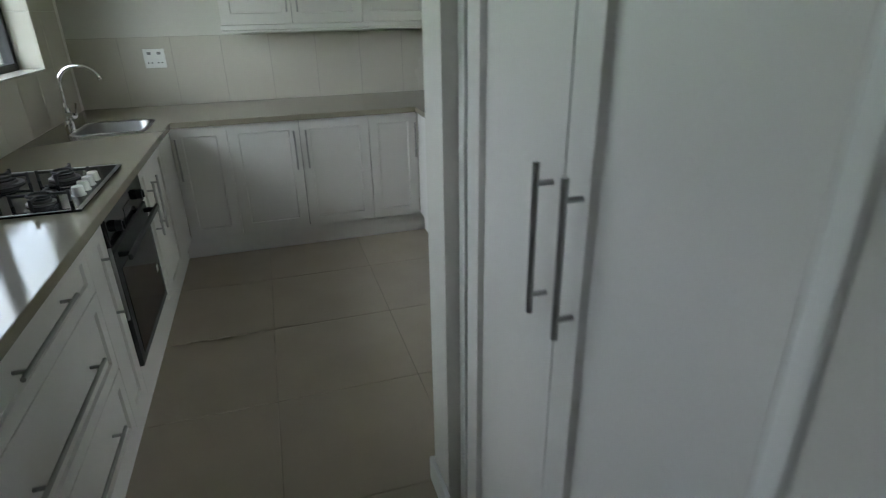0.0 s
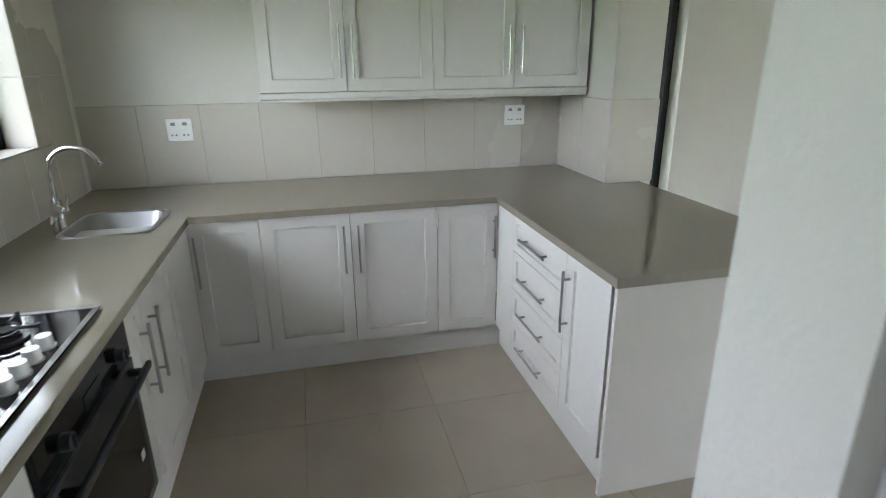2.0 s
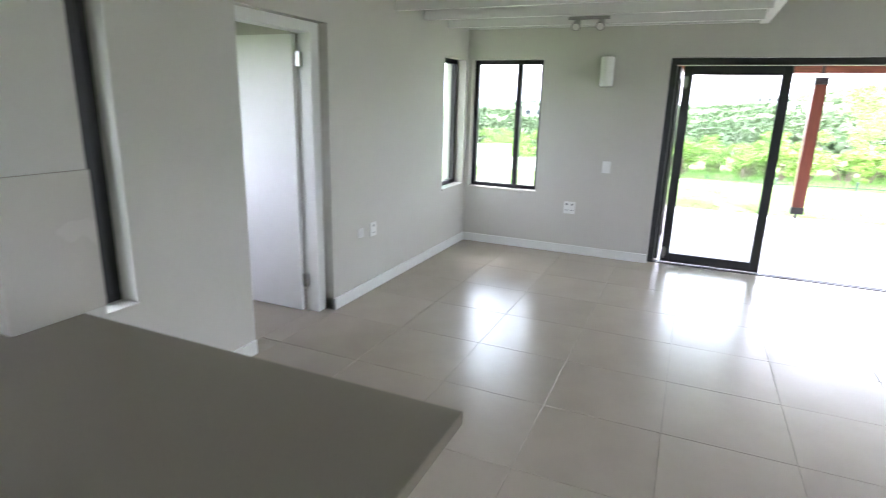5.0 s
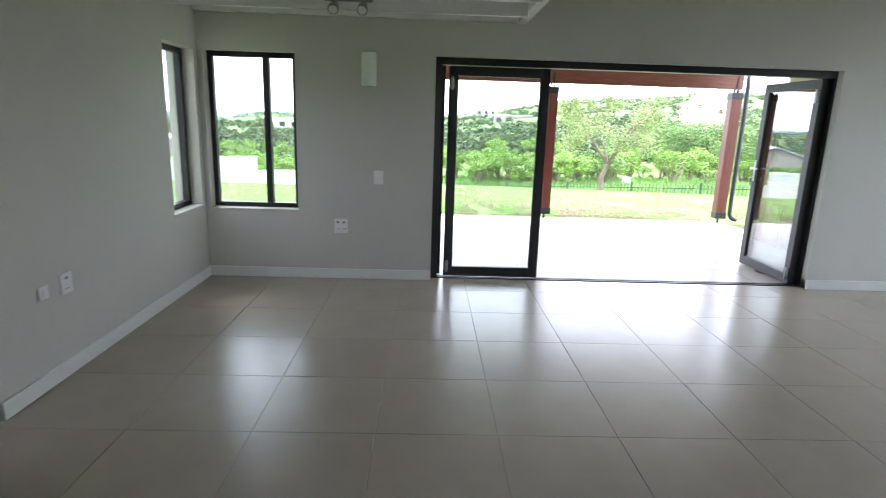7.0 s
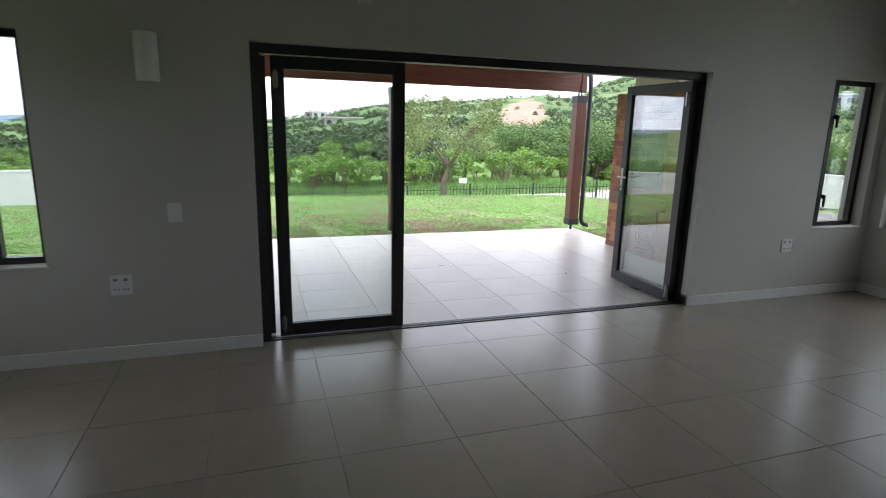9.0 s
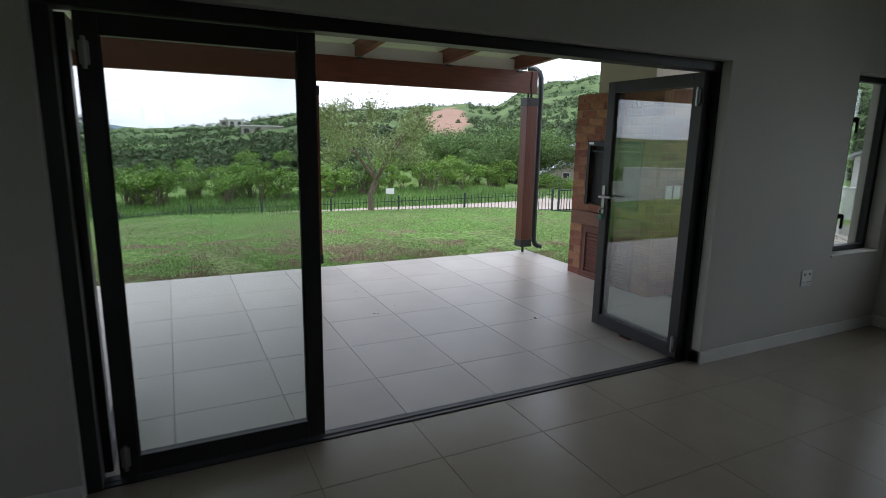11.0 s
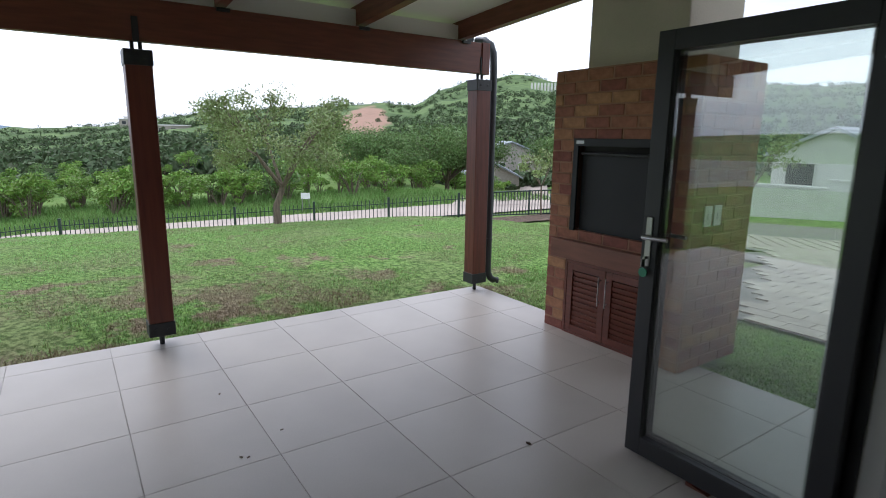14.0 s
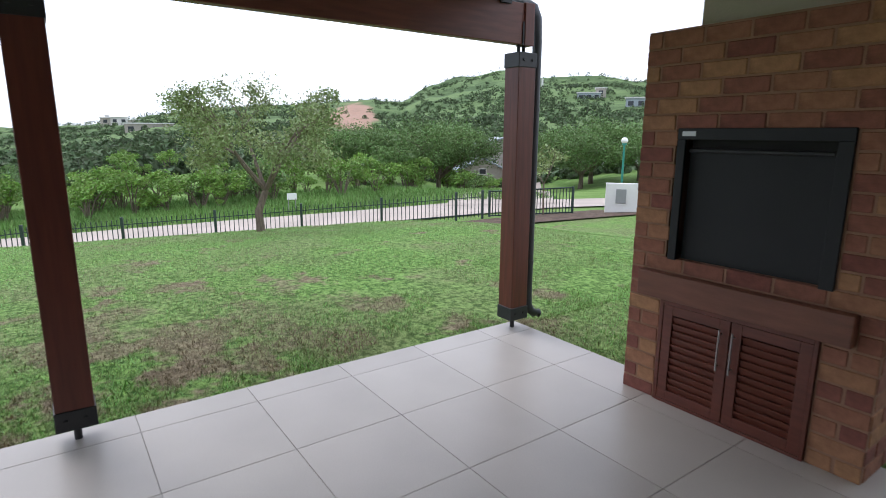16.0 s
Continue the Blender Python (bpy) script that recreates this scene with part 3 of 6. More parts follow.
# ---- switches and sockets ----
def plate(name, axis, p, side, u, z, w, h, label, category, kind_of):
    """A white wall plate; side is the way it faces along the axis."""
    at = (p, u, z) if axis == "x" else (u, p, z)
    ob = thing(name, at, label, category)

    def row(d0, d1, a, b, c, e):
        lo, hi = sorted((p + side * d0, p + side * d1))
        return (lo, hi, a, b, c, e) if axis == "x" else (a, b, lo, hi, c, e)

    part("cover", boxes(row(0, 0.009, u - w / 2, u + w / 2, z - h / 2, z + h / 2), bev=0.003), PLASTIC, ob)
    if kind_of == "switch":
        part("rocker", boxes(row(0.009, 0.014, u - 0.012, u + 0.012, z - 0.022, z + 0.022), bev=0.002), PLASTIC, ob)
        return ob
    for k in ((-1, 1) if w > 0.1 else (0,)):
        c = u + k * w * 0.23
        part("rocker", boxes(row(0.009, 0.013, c - 0.012, c + 0.012, z + h * 0.20, z + h * 0.34), bev=0.002), PLASTIC_G, ob, "grey rocker switch")
        # pin holes are near-black chips, their inner shade painted on
        for a, b in ((0, 0.04), (-0.012, -0.03), (0.012, -0.03)):
            part("pin_hole", boxes(row(0.0088, 0.0098, c + a * 0.9 - 0.004, c + a * 0.9 + 0.004, z + b * h * 7 - 0.005 if a == 0 else z - 0.028 - 0.004, z + b * h * 7 + 0.005 if a == 0 else z - 0.028 + 0.004)), SHADE_AND_RUBBER, ob)
    return ob


plate("power_socket", "y", 4.500, -1, -0.54, 1.217, 0.135, 0.125, "white double power socket on tiled splashback", "socket", "socket")
plate("power_socket", "y", 4.500, -1, 1.471, 1.238, 0.135, 0.125, "white double power socket on tiled splashback", "socket", "socket")
plate("power_socket", "y", NY, -1, 4.914, 0.535, 0.10, 0.12, "white power socket on painted wall", "socket", "socket")
plate("data_socket", "y", NY, -1, 4.72, 0.538, 0.075, 0.075, "small white data socket on painted wall", "socket", "switch")
plate("power_socket", "x", EX, -1, 3.257, 0.512, 0.125, 0.135, "white double power socket on painted wall", "socket", "socket")
plate("light_switch", "x", EX, -1, 2.907, 0.978, 0.085, 0.125, "white light switch on painted wall", "switch", "switch")
plate("power_socket", "x", EX, -1, -2.443, 0.523, 0.13, 0.13, "white double power socket on painted wall", "socket", "socket")


# ---- wall lamps and spotlights ----
def wall_lamp(y, z0, z1):
    w = thing("wall_lamp", (EX, y, z0), "white half-round up and down wall lamp", "wall lamp", "wall lamps")
    bm = bmesh.new()
    rings = []
    for z in (z0, z0 + 0.006, z1 - 0.006, z1):
        r = 0.062 if z in (z0, z1) else 0.066
        rings.append([bm.verts.new((EX - 0.004 - r * 1.25 * math.sin(math.pi * k / 16), y + r * math.cos(math.pi * k / 16), z)) for k in range(17)])
    for a, b in zip(rings, rings[1:]):
        for k in range(16):
            bm.faces.new((a[k], a[k + 1], b[k + 1], b[k]))
        bm.faces.new((a[16], a[0], b[0], b[16]))
    bm.faces.new(rings[0]); bm.faces.new(rings[-1][::-1])
    part("shade", bm, LAMPWHITE, w, smooth=False)
    bpart("wall_bracket", WHITE, w, EX - 0.006, EX, y - 0.05, y + 0.05, z0 + 0.02, z1 - 0.02, bev=0.001)


wall_lamp(2.995, 1.79, 2.08)
wall_lamp(-2.04, 2.70, 2.99)
s = thing("spotlight_bar", (5.95, 3.03, LOW - 0.05), "brushed steel ceiling bar with two spotlights", "spotlight")
bpart("bar", STEEL, s, 5.93, 5.97, 2.86, 3.20, LOW - 0.075, LOW - 0.05, bev=0.006)
for y in (2.93, 3.13):
    rod_bm = rod(bmesh.new(), (5.95, y, LOW - 0.075), (5.95, y, LOW - 0.10), 0.008)
    part("stem", rod_bm, STEEL, s, smooth=True)
    bm = rod(bmesh.new(), (5.985, y, LOW - 0.085), (5.915, y, LOW - 0.135), 0.028, n=18, r2=0.038)
    head = part("lamp_head", bm, STEEL, s)
    part("bulb", rod(bmesh.new(), (5.917, y, LOW - 0.133), (5.911, y, LOW - 0.138), 0.030, n=18), LAMPWHITE, head, "frosted bulb face")

# ---- kitchen ----
BACK = lambda x: pose(x, 3.74, 0)                  # fronts facing the room, local x along the run
LEFT = lambda y: pose(-0.43, y, 0, 0, 0, 90)
PEN = lambda y: pose(1.11, y, 0, 0, 0, -90)
TALL = lambda y: pose(0.594, y, 0, 0, 0, -90)


def bar_handle(parent, m, u, v0, v1, horizontal=False, out=0.032):
    """Round steel bar handle on two feet; local u across, v up, outward is -y."""
    bm = bmesh.new()
    if horizontal:
        a, b = (v0, -out, u), (v1, -out, u)
        feet = [(v0 + 0.035, u), (v1 - 0.035, u)]
    else:
        a, b = (u, -out, v0), (u, -out, v1)
        feet = [(u, v0 + 0.035), (u, v1 - 0.035)]
    rod(bm, a, b, 0.006)
    for fu, fv in feet:
        rod(bm, (fu, -0.001, fv), (fu, -out, fv), 0.005, n=10)
    return part("handle", bm, STEEL, parent, "brushed steel bar handle", m, smooth=False)


def shaker(name, parent, m, u0, u1, v0, v1, stile=0.062, thick=0.02, recess=0.009):
    """A framed door or drawer front with a sunk middle panel."""
    g = 0.0016
    u0, u1, v0, v1 = u0 + g, u1 - g, v0 + g, v1 - g
    bm = bmesh.new()
    st = min(stile, (u1 - u0) * 0.28, (v1 - v0) * 0.28)
    rects = [(u0, u1, v0, v1, 0.0015), (u0 + 0.0015, u1 - 0.0015, v0 + 0.0015, v1 - 0.0015, 0), (u0 + st, u1 - st, v0 + st, v1 - st, 0), (u0 + st + 0.004, u1 - st - 0.004, v0 + st + 0.004, v1 - st - 0.004, recess)]
    loops = [[bm.verts.new(p) for p in ((a, d, c), (b, d, c), (b, d, e), (a, d, e))] for a, b, c, e, d in rects]
    back = [bm.verts.new(p) for p in ((u0, thick, v0), (u1, thick, v0), (u1, thick, v1), (u0, thick, v1))]
    for p, q in zip([back] + loops, loops):
        for k in range(4):
            bm.faces.new((p[k], p[(k + 1) % 4], q[(k + 1) % 4], q[k]))
    bm.faces.new(loops[-1]); bm.faces.new(back[::-1])
    return part(name, bm, CABINET, parent, "", m)


def cabinet(m, u0, u1, v0, v1, depth, doors=(), drawers=(), label="", name="base_cabinet", group="kitchen base units", fill=(), stile=0.062, recess=0.009):
    """A carcass behind its fronts. doors: (u0, u1, handle u, handle v0, v1); drawers: (v0, v1, handle v, handle u0, u1)."""
    at = m @ Vector(((u0 + u1) / 2, 0.02, v0))
    c = thing(name, at, label, "cabinet", group)
    part("body", boxes((u0 + 0.001, u1 - 0.001, 0.021, depth, v0, v1)), CABINET, c, "", m)
    # near-black sheet that paints the shade seen between the fronts
    part("gap_lining", boxes((u0 + 0.002, u1 - 0.002, 0.0195, 0.0208, v0 + 0.002, v1 - 0.002)), SHADE_AND_RUBBER, c, "near-black sheet standing in for shade behind the fronts", m)
    for a, b, h, h0, h1 in doors:
        dd = shaker("door", c, m, a, b, v0, v1, stile, 0.02, recess)
        if h is not None:
            bar_handle(dd, m, h, h0, h1)
    for a, b, h, h0, h1 in drawers:
        dd = shaker("drawer", c, m, u0, u1, a, b, stile=0.045)
        bar_handle(dd, m, h, h0, h1, horizontal=True)
    for a, b in fill:
        part("filler_panel", boxes((a + 0.001, b - 0.001, 0, 0.02, v0, v1), bev=0.001), CABINET, c, "", m)
    return c


B0, B1 = 0.147, 0.868
# back run
m = BACK(0)
WARM = "warm white shaker kitchen base cabinet"
cabinet(m, -0.43, -0.106, B0, B1, 0.72, doors=[(-0.43, -0.106, -0.40, 0.545, 0.805)], label=WARM + " with one door in the corner")
cabinet(m, -0.106, 0.776, B0, B1, 0.72, doors=[(-0.106, 0.33, 0.295, 0.555, 0.805), (0.33, 0.776, 0.368, 0.555, 0.805)], label=WARM + " with two doors")
cabinet(m, 0.776, 1.108, B0, B1, 0.72, doors=[(0.776, 1.108, 1.085, 0.565, 0.80)], label=WARM + " with one narrow door")
# left run, local u grows along +y
m = LEFT(0)
cabinet(m, 2.90, 3.738, B0, B1, 0.58, doors=[(2.90, 3.36, 2.965, 0.515, 0.785)], fill=[(3.36, 3.738)], label=WARM + " below the sink, one door")
cabinet(m, 2.712, 2.90, B0, B1, 0.58, doors=[(2.712, 2.90, 2.852, 0.515, 0.775)], label="narrow warm white pull-out unit beside the oven")
cabinet(m, 1.875, 2.088, B0, B1, 0.58, doors=[(1.875, 2.088, 2.0, 0.52, 0.79)], label="narrow warm white pull-out unit beside the oven")
cabinet(m, 0.97, 1.875, B0, B1, 0.58, drawers=[(B0, 0.41, 0.305, 1.15, 1.69), (0.41, 0.70, 0.56, 1.15, 1.69), (0.70, B1, 0.803, 1.24, 1.64)], label="warm white kitchen drawer unit with three wide drawers", name="drawer_unit")
cabinet(m, 0.07, 0.97, B0, B1, 0.58, doors=[(0.07, 0.52, 0.48, 0.52, 0.79), (0.52, 0.97, 0.56, 0.52, 0.79)], label=WARM + " with two doors")
cabinet(m, -0.8, 0.07, B0, B1, 0.58, doors=[(-0.8, -0.36, -0.4, 0.52, 0.79), (-0.36, 0.07, -0.32, 0.52, 0.79)], label=WARM + " with two doors")
c = thing("oven_housing", m @ Vector((2.4, 0.3, B0)), "warm white housing round the built-in oven", "cabinet", "kitchen base units")
part("body", boxes((2.089, 2.711, 0.56, 0.58, B0, B1), (2.089, 2.107, 0.021, 0.56, B0, B1), (2.693, 2.711, 0.021, 0.56, B0, B1), (2.107, 2.693, 0.021, 0.56, B0, 0.262)), CABINET, c, "", m)
part("lower_panel", boxes((2.0895, 2.7105, 0, 0.02, B0, 0.265), bev=0.001), CABINET, c, "", m)
# peninsula, local u grows along -y
m = PEN(0)
cabinet(m, -3.738, -2.915, B0, B1, 0.55, drawers=[], fill=[(-3.738, -3.50)], label="warm white kitchen drawer unit with four drawers", name="drawer_unit")
du = [o for o in scene.objects if o.name.startswith("drawer_unit")][-1]
for a, b, h in ((B0, 0.30, 0.205), (0.30, 0.475, 0.39), (0.475, 0.675, 0.575), (0.675, B1, 0.775)):
    dr = shaker("drawer", du, m, -3.50, -2.915, a, b, stile=0.04)
    bar_handle(dr, m, h, -3.36, -3.075, horizontal=True)
cabinet(m, -2.915, -2.579, B0, B1, 0.55, doors=[(-2.915, -2.579, -2.88, 0.535, 0.795)], label="warm white base cabinet ending the peninsula, one door")
e = thing("end_panel", (1.4, 2.55, 0), "warm white panels closing the end of the peninsula", "panel", "kitchen base units")
part("side_panel", boxes((1.112, 1.682, 2.545, 2.564, 0, B1), bev=0.002), CABINET, e)
# near-black strip painting the shade in this narrow gap
part("gap_lining", boxes((1.122, 1.128, 2.5645, 2.5785, B0, B1)), SHADE_AND_RUBBER, e, "near-black strip standing in for shade beside the end panel")
part("back_panel", boxes((1.684, 1.704, 2.545, 3.86, 0, B1), bev=0.002), CABINET, e)
# plinths
for r in ((-0.472, 1.155, 3.785, 3.803, 0.0, 0.145), (-0.49, -0.472, -0.8, 3.785, 0.0, 0.145), (1.15, 1.168, 2.565, 3.785, 0.0, 0.145)):
    tagged(part("plinth", boxes(r, bev=0.002), CABINET), "warm white plinth under the base units", "plinth", kind="structure")

# worktop with a cut-out for the sink
SX0, SX1, SY0, SY1 = -0.875, -0.525, 3.505, 3.905
W0, W1 = 0.870, 0.900
wt = thing("worktop", (0.0, 3.9, W0), "polished beige engineered stone worktop", "worktop")
for run in ([(WX, -0.415, -0.8, SY0, W0, W1), (WX, SX0, SY0, SY1, W0, W1), (SX1, -0.415, SY0, 3.725, W0, W1), (WX, SX1, SY1, 4.5, W0, W1)],
            [(SX1, 1.80, 3.725, 4.5, W0, W1)], [(1.095, 2.01, 2.525, 3.725, W0, W1), (1.80, 2.01, 3.725, 3.857, W0, W1)]):
    part("slab", boxes(*run), STONE, wt)
part("edge_strip", boxes((1.094, 2.011, 2.523, 2.525, W0 - 0.004, W1 - 0.002), (1.093, 1.095, 2.523, 3.725, W0 - 0.004, W1 - 0.002), (-0.415, -0.413, -0.8, 3.725, W0 - 0.004, W1 - 0.002), (-0.413, 1.093, 3.723, 3.725, W0 - 0.004, W1 - 0.002), (2.01, 2.012, 2.523, 3.867, W0 - 0.004, W1 - 0.002)), STONE, wt)

# sink
def rounded(cx, cy, hx, hy, r, z, n=6):
    pts = []
    for qx, qy, a0 in ((1, 1, 0), (-1, 1, 90), (-1, -1, 180), (1, -1, 270)):
        for k in range(n + 1):
            a = radians(a0 + 90 * k / n)
            pts.append((cx + qx * (hx - r) + r * math.cos(a), cy + qy * (hy - r) + r * math.sin(a), z))
    return pts


sk = thing("sink", (-0.70, 3.705, 0.74), "stainless steel drop-in sink bowl", "sink")
bm = bmesh.new()
loops = [[bm.verts.new(p) for p in rounded(-0.70, 3.705, hx, hy, r, z)] for hx, hy, r, z in ((0.192, 0.217, 0.075, 0.9015), (0.190, 0.215, 0.073, 0.9045), (0.170, 0.195, 0.07, 0.9045), (0.165, 0.190, 0.068, 0.899), (0.158, 0.182, 0.07, 0.78), (0.125, 0.15, 0.07, 0.752), (0.03, 0.03, 0.029, 0.746))]
for a, b in zip(loops, loops[1:]):
    for k in range(len(a)):
        bm.faces.new((a[k], a[(k + 1) % len(a)], b[(k + 1) % len(a)], b[k]))
bm.faces.new(loops[-1])
part("bowl", bm, STEEL, sk, smooth=True)
part("drain", rod(bmesh.new(), (-0.70, 3.705, 0.745), (-0.70, 3.705, 0.750), 0.038, n=20), CHROME, sk, "chrome drain grid")

# tap
tp = thing("tap", (-0.905, 3.66, W1), "chrome swan-neck kitchen mixer tap", "tap")
bm = rod(bmesh.new(), (-0.905, 3.66, W1), (-0.905, 3.66, W1 + 0.012), 0.027, n=20)
rod(bm, (-0.905, 3.66, W1 + 0.012), (-0.905, 3.66, W1 + 0.13), 0.021, n=20)
part("body", bm, CHROME, tp)
pts = [(-0.905, 3.66, W1 + 0.13), (-0.905, 3.66, W1 + 0.245)]
for k in range(1, 15):
    a = math.pi - math.pi * 0.92 * k / 14
    pts.append((-0.905 + 0.105 + 0.105 * math.cos(a), 3.66 - 0.012 * k / 14, W1 + 0.245 + 0.105 * math.sin(a)))
part("spout", pipe(bmesh.new(), pts, 0.0105, 12), CHROME, tp, smooth=True)
bm = rod(bmesh.new(), (-0.895, 3.64, W1 + 0.095), (-0.855, 3.61, W1 + 0.095), 0.017, n=16)
rod(bm, (-0.85, 3.607, W1 + 0.095), (-0.832, 3.59, W1 + 0.165), 0.006, n=10)
part("lever", bm, CHROME, tp)
bm = pipe(bmesh.new(), [(-0.90, 3.59, W1), (-0.90, 3.59, W1 + 0.05), (-0.895, 3.59, W1 + 0.075)], 0.012, 10)
part("side_valve", bm, CHROME, tp, smooth=True)

# hob
HX0, HX1, HY0, HY1 = -0.975, -0.472, 2.083, 2.708
hb = thing("gas_hob", (-0.72, 2.4, W1), "black glass gas hob with cast iron grates and steel knobs", "hob")
bpart("glass_plate", BLACKGLASS, hb, HX0, HX1, HY0, HY1, W1 + 0.001, W1 + 0.009, bev=0.002)
part("steel_trim", boxes((HX0, HX1, HY1 - 0.014, HY1 + 0.002, W1 + 0.0092, W1 + 0.0108), (HX1 - 0.014, HX1 + 0.002, HY0, HY1 - 0.015, W1 + 0.0092, W1 + 0.0108), (HX0, HX1 - 0.03, HY0, HY0 + 0.008, W1 + 0.0092, W1 + 0.0108), bev=0.0005), STEEL, hb, "brushed steel trim")
for bx, by, r in ((-0.64, 2.535, 0.036), (-0.845, 2.52, 0.048), (-0.62, 2.20, 0.030), (-0.845, 2.22, 0.042)):
    bm = rod(bmesh.new(), (bx, by, W1 + 0.009), (bx, by, W1 + 0.016), r * 1.5, n=24)
    rod(bm, (bx, by, W1 + 0.016), (bx, by, W1 + 0.026), r * 1.1, n=24)
    bn = part("burner", bm, BURNER, hb)
    part("burner_cap", rod(bmesh.new(), (bx, by, W1 + 0.026), (bx, by, W1 + 0.033), r, n=24), IRON, bn, "black enamel cap")
    bm = bmesh.new()
    g = 0.088
    for dx, dy in ((1, 0), (-1, 0), (0, 1), (0, -1)):
        box(bm, *(sorted((bx + dx * 0.035, bx + dx * g)) if dx else (bx - 0.004, bx + 0.004)), *(sorted((by + dy * 0.035, by + dy * g)) if dy else (by - 0.004, by + 0.004)), W1 + 0.036, W1 + 0.046, bev=0.002)
        ex, ey = bx + dx * g, by + dy * g
        box(bm, ex - 0.005, ex + 0.005, ey - 0.005, ey + 0.005, W1 + 0.009, W1 + 0.050, bev=0.002)
    pipe(bm, [(bx + 0.037 * math.cos(k * math.pi / 8), by + 0.037 * math.sin(k * math.pi / 8), W1 + 0.041) for k in range(17)], 0.0045, 6)
    part("grate", bm, IRON, hb, "cast iron pan support")
for y in (2.265, 2.335, 2.40, 2.47):
    bm = rod(bmesh.new(), (-0.522, y, W1 + 0.009), (-0.522, y, W1 + 0.013), 0.024, n=20)
    rod(bm, (-0.522, y, W1 + 0.013), (-0.522, y, W1 + 0.042), 0.021, n=20, r2=0.0185)
    part("knob", bm, KNOB, hb)

# oven
ov = thing("oven", (-0.45, 2.4, 0.262), "built-in electric oven with black glass door", "oven")
part("body", boxes((-0.98, -0.435, 2.108, 2.692, 0.264, 0.862)), BLACKSTEEL, ov)
part("control_panel", boxes((-0.434, -0.418, 2.092, 2.708, 0.745, 0.862), bev=0.003), BLACKGLASS, ov)
dr = part("door", boxes((-0.434, -0.416, 2.092, 2.708, 0.268, 0.738), bev=0.004), BLACKSTEEL, ov)
part("door_glass", boxes((-0.4155, -0.413, 2.135, 2.665, 0.305, 0.660), bev=0.001), BLACKGLASS, dr, "dark reflective oven window")
bm = boxes((-0.378, -0.362, 2.10, 2.70, 0.700, 0.724), bev=0.006)
for y in (2.15, 2.65):
    box(bm, -0.418, -0.372, y - 0.01, y + 0.01, 0.703, 0.721, bev=0.003)
part("door_handle", bm, BLACKSTEEL, dr, "dark bar handle")
for y in (2.21, 2.60):
    bm = rod(bmesh.new(), (-0.418, y, 0.80), (-0.395, y, 0.80), 0.021, n=20)
    box(bm, -0.397, -0.388, y - 0.004, y + 0.004, 0.785, 0.815, bev=0.001)
    part("knob", bm, BLACKSTEEL, ov)
part("display", boxes((-0.4178, -0.4165, 2.35, 2.46, 0.78, 0.82)), DARKWIN, ov)
part("maker_label", boxes((-0.4128, -0.4118, 2.605, 2.635, 0.43, 0.46)), PLASTIC, ov, "small white sticker")

# upper cabinets
m = pose(0, 4.13, 0)
UP = "warm white shaker wall cabinet above splashback"
cabinet(m, -0.055, 0.854, 1.424, 2.20, 0.39, doors=[(-0.055, 0.389, 0.357, 1.495, 1.755), (0.389, 0.854, 0.425, 1.495, 1.755)], label=UP, name="wall_cabinet", group="kitchen wall units")
cabinet(m, 0.854, 1.778, 1.424, 2.20, 0.39, doors=[(0.854, 1.324, 1.287, 1.505, 1.755), (1.324, 1.778, 1.362, 1.505, 1.755)], label=UP, name="wall_cabinet", group="kitchen wall units")
lr = thing("light_rail", (0.86, 4.13, 1.39), "warm white moulded rail under the wall cabinets", "moulding")
bm = boxes((-0.062, 1.785, 4.118, 4.16, 1.392, 1.423), (-0.056, 1.779, 4.126, 4.155, 1.376, 1.392), bev=0.004)
part("rail", bm, CABINET, lr)
part("bottom_board", boxes((-0.056, 1.779, 4.161, 4.519, 1.407, 1.423)), CABINET, lr)

# tall cupboard
m = TALL(0)
cabinet(m, -1.268, -0.338, 0.10, 2.30, 0.60, doors=[(-1.268, -0.813, -0.849, 1.0, 1.272), (-0.813, -0.385, -0.755, 1.0, 1.272)], fill=[(-0.385, -0.338)], stile=0.074, recess=0.014, label="tall white kitchen cupboard with two long doors", name="tall_cupboard", group="tall cupboard")
tr = thing("cupboard_trim", (0.58, 1.28, 0), "white painted filler strip beside tall cupboard", "trim")
part("strip", boxes((0.586, 0.604, 1.271, 1.310, 0, 2.36), bev=0.003), WHITE, tr)
tr = thing("corner_strip", (0.535, 0.324, 0), "white painted corner strip on short wall beside cupboard", "trim")
part("strip", boxes((0.529, 0.545, 0.312, 0.339, 0.096, 2.36), bev=0.005), WHITE, tr)
tagged(part("plinth", boxes((0.62, 0.64, 0.338, 1.268, 0, 0.098)), CABINET), "white plinth under the tall cupboard", "plinth", kind="structure")

# splashback tiles
sp = thing("splashback", (0.4, 4.52, 0.9), "beige wall tiles behind the worktop", "wall tiles", kind="structure")
part("grout", boxes((WX, 1.80, NY - 0.006, NY - 0.0005, 0.9, 1.355), (1.7945, 1.7995, 3.867, NY - 0.006, 0.9, 1.362), (1.797, 2.09, 3.861, 3.8665, 0.9, 1.362)), GROUT_W, sp)
XS = [WX] + [-0.751 + 0.3255 * k for k in range(8)] + [1.7985]
for a, b in zip(XS, XS[1:]):
    bpart("tile", TILE_WALL, sp, a + 0.0012, b - 0.0012, NY - 0.0095, NY - 0.002, 0.9015, 1.354, bev=0.0012)
for a, b in ((3.86, 4.19), (4.19, NY - 0.0097)):
    bpart("tile", TILE_WALL, sp, 1.790, 1.798, a + 0.0012, b - 0.0012, 0.9015, 1.361, bev=0.0012)
bpart("tile", TILE_WALL, sp, 1.790, 2.09, 3.857, 3.865, 0.9015, 1.361, bev=0.0012)
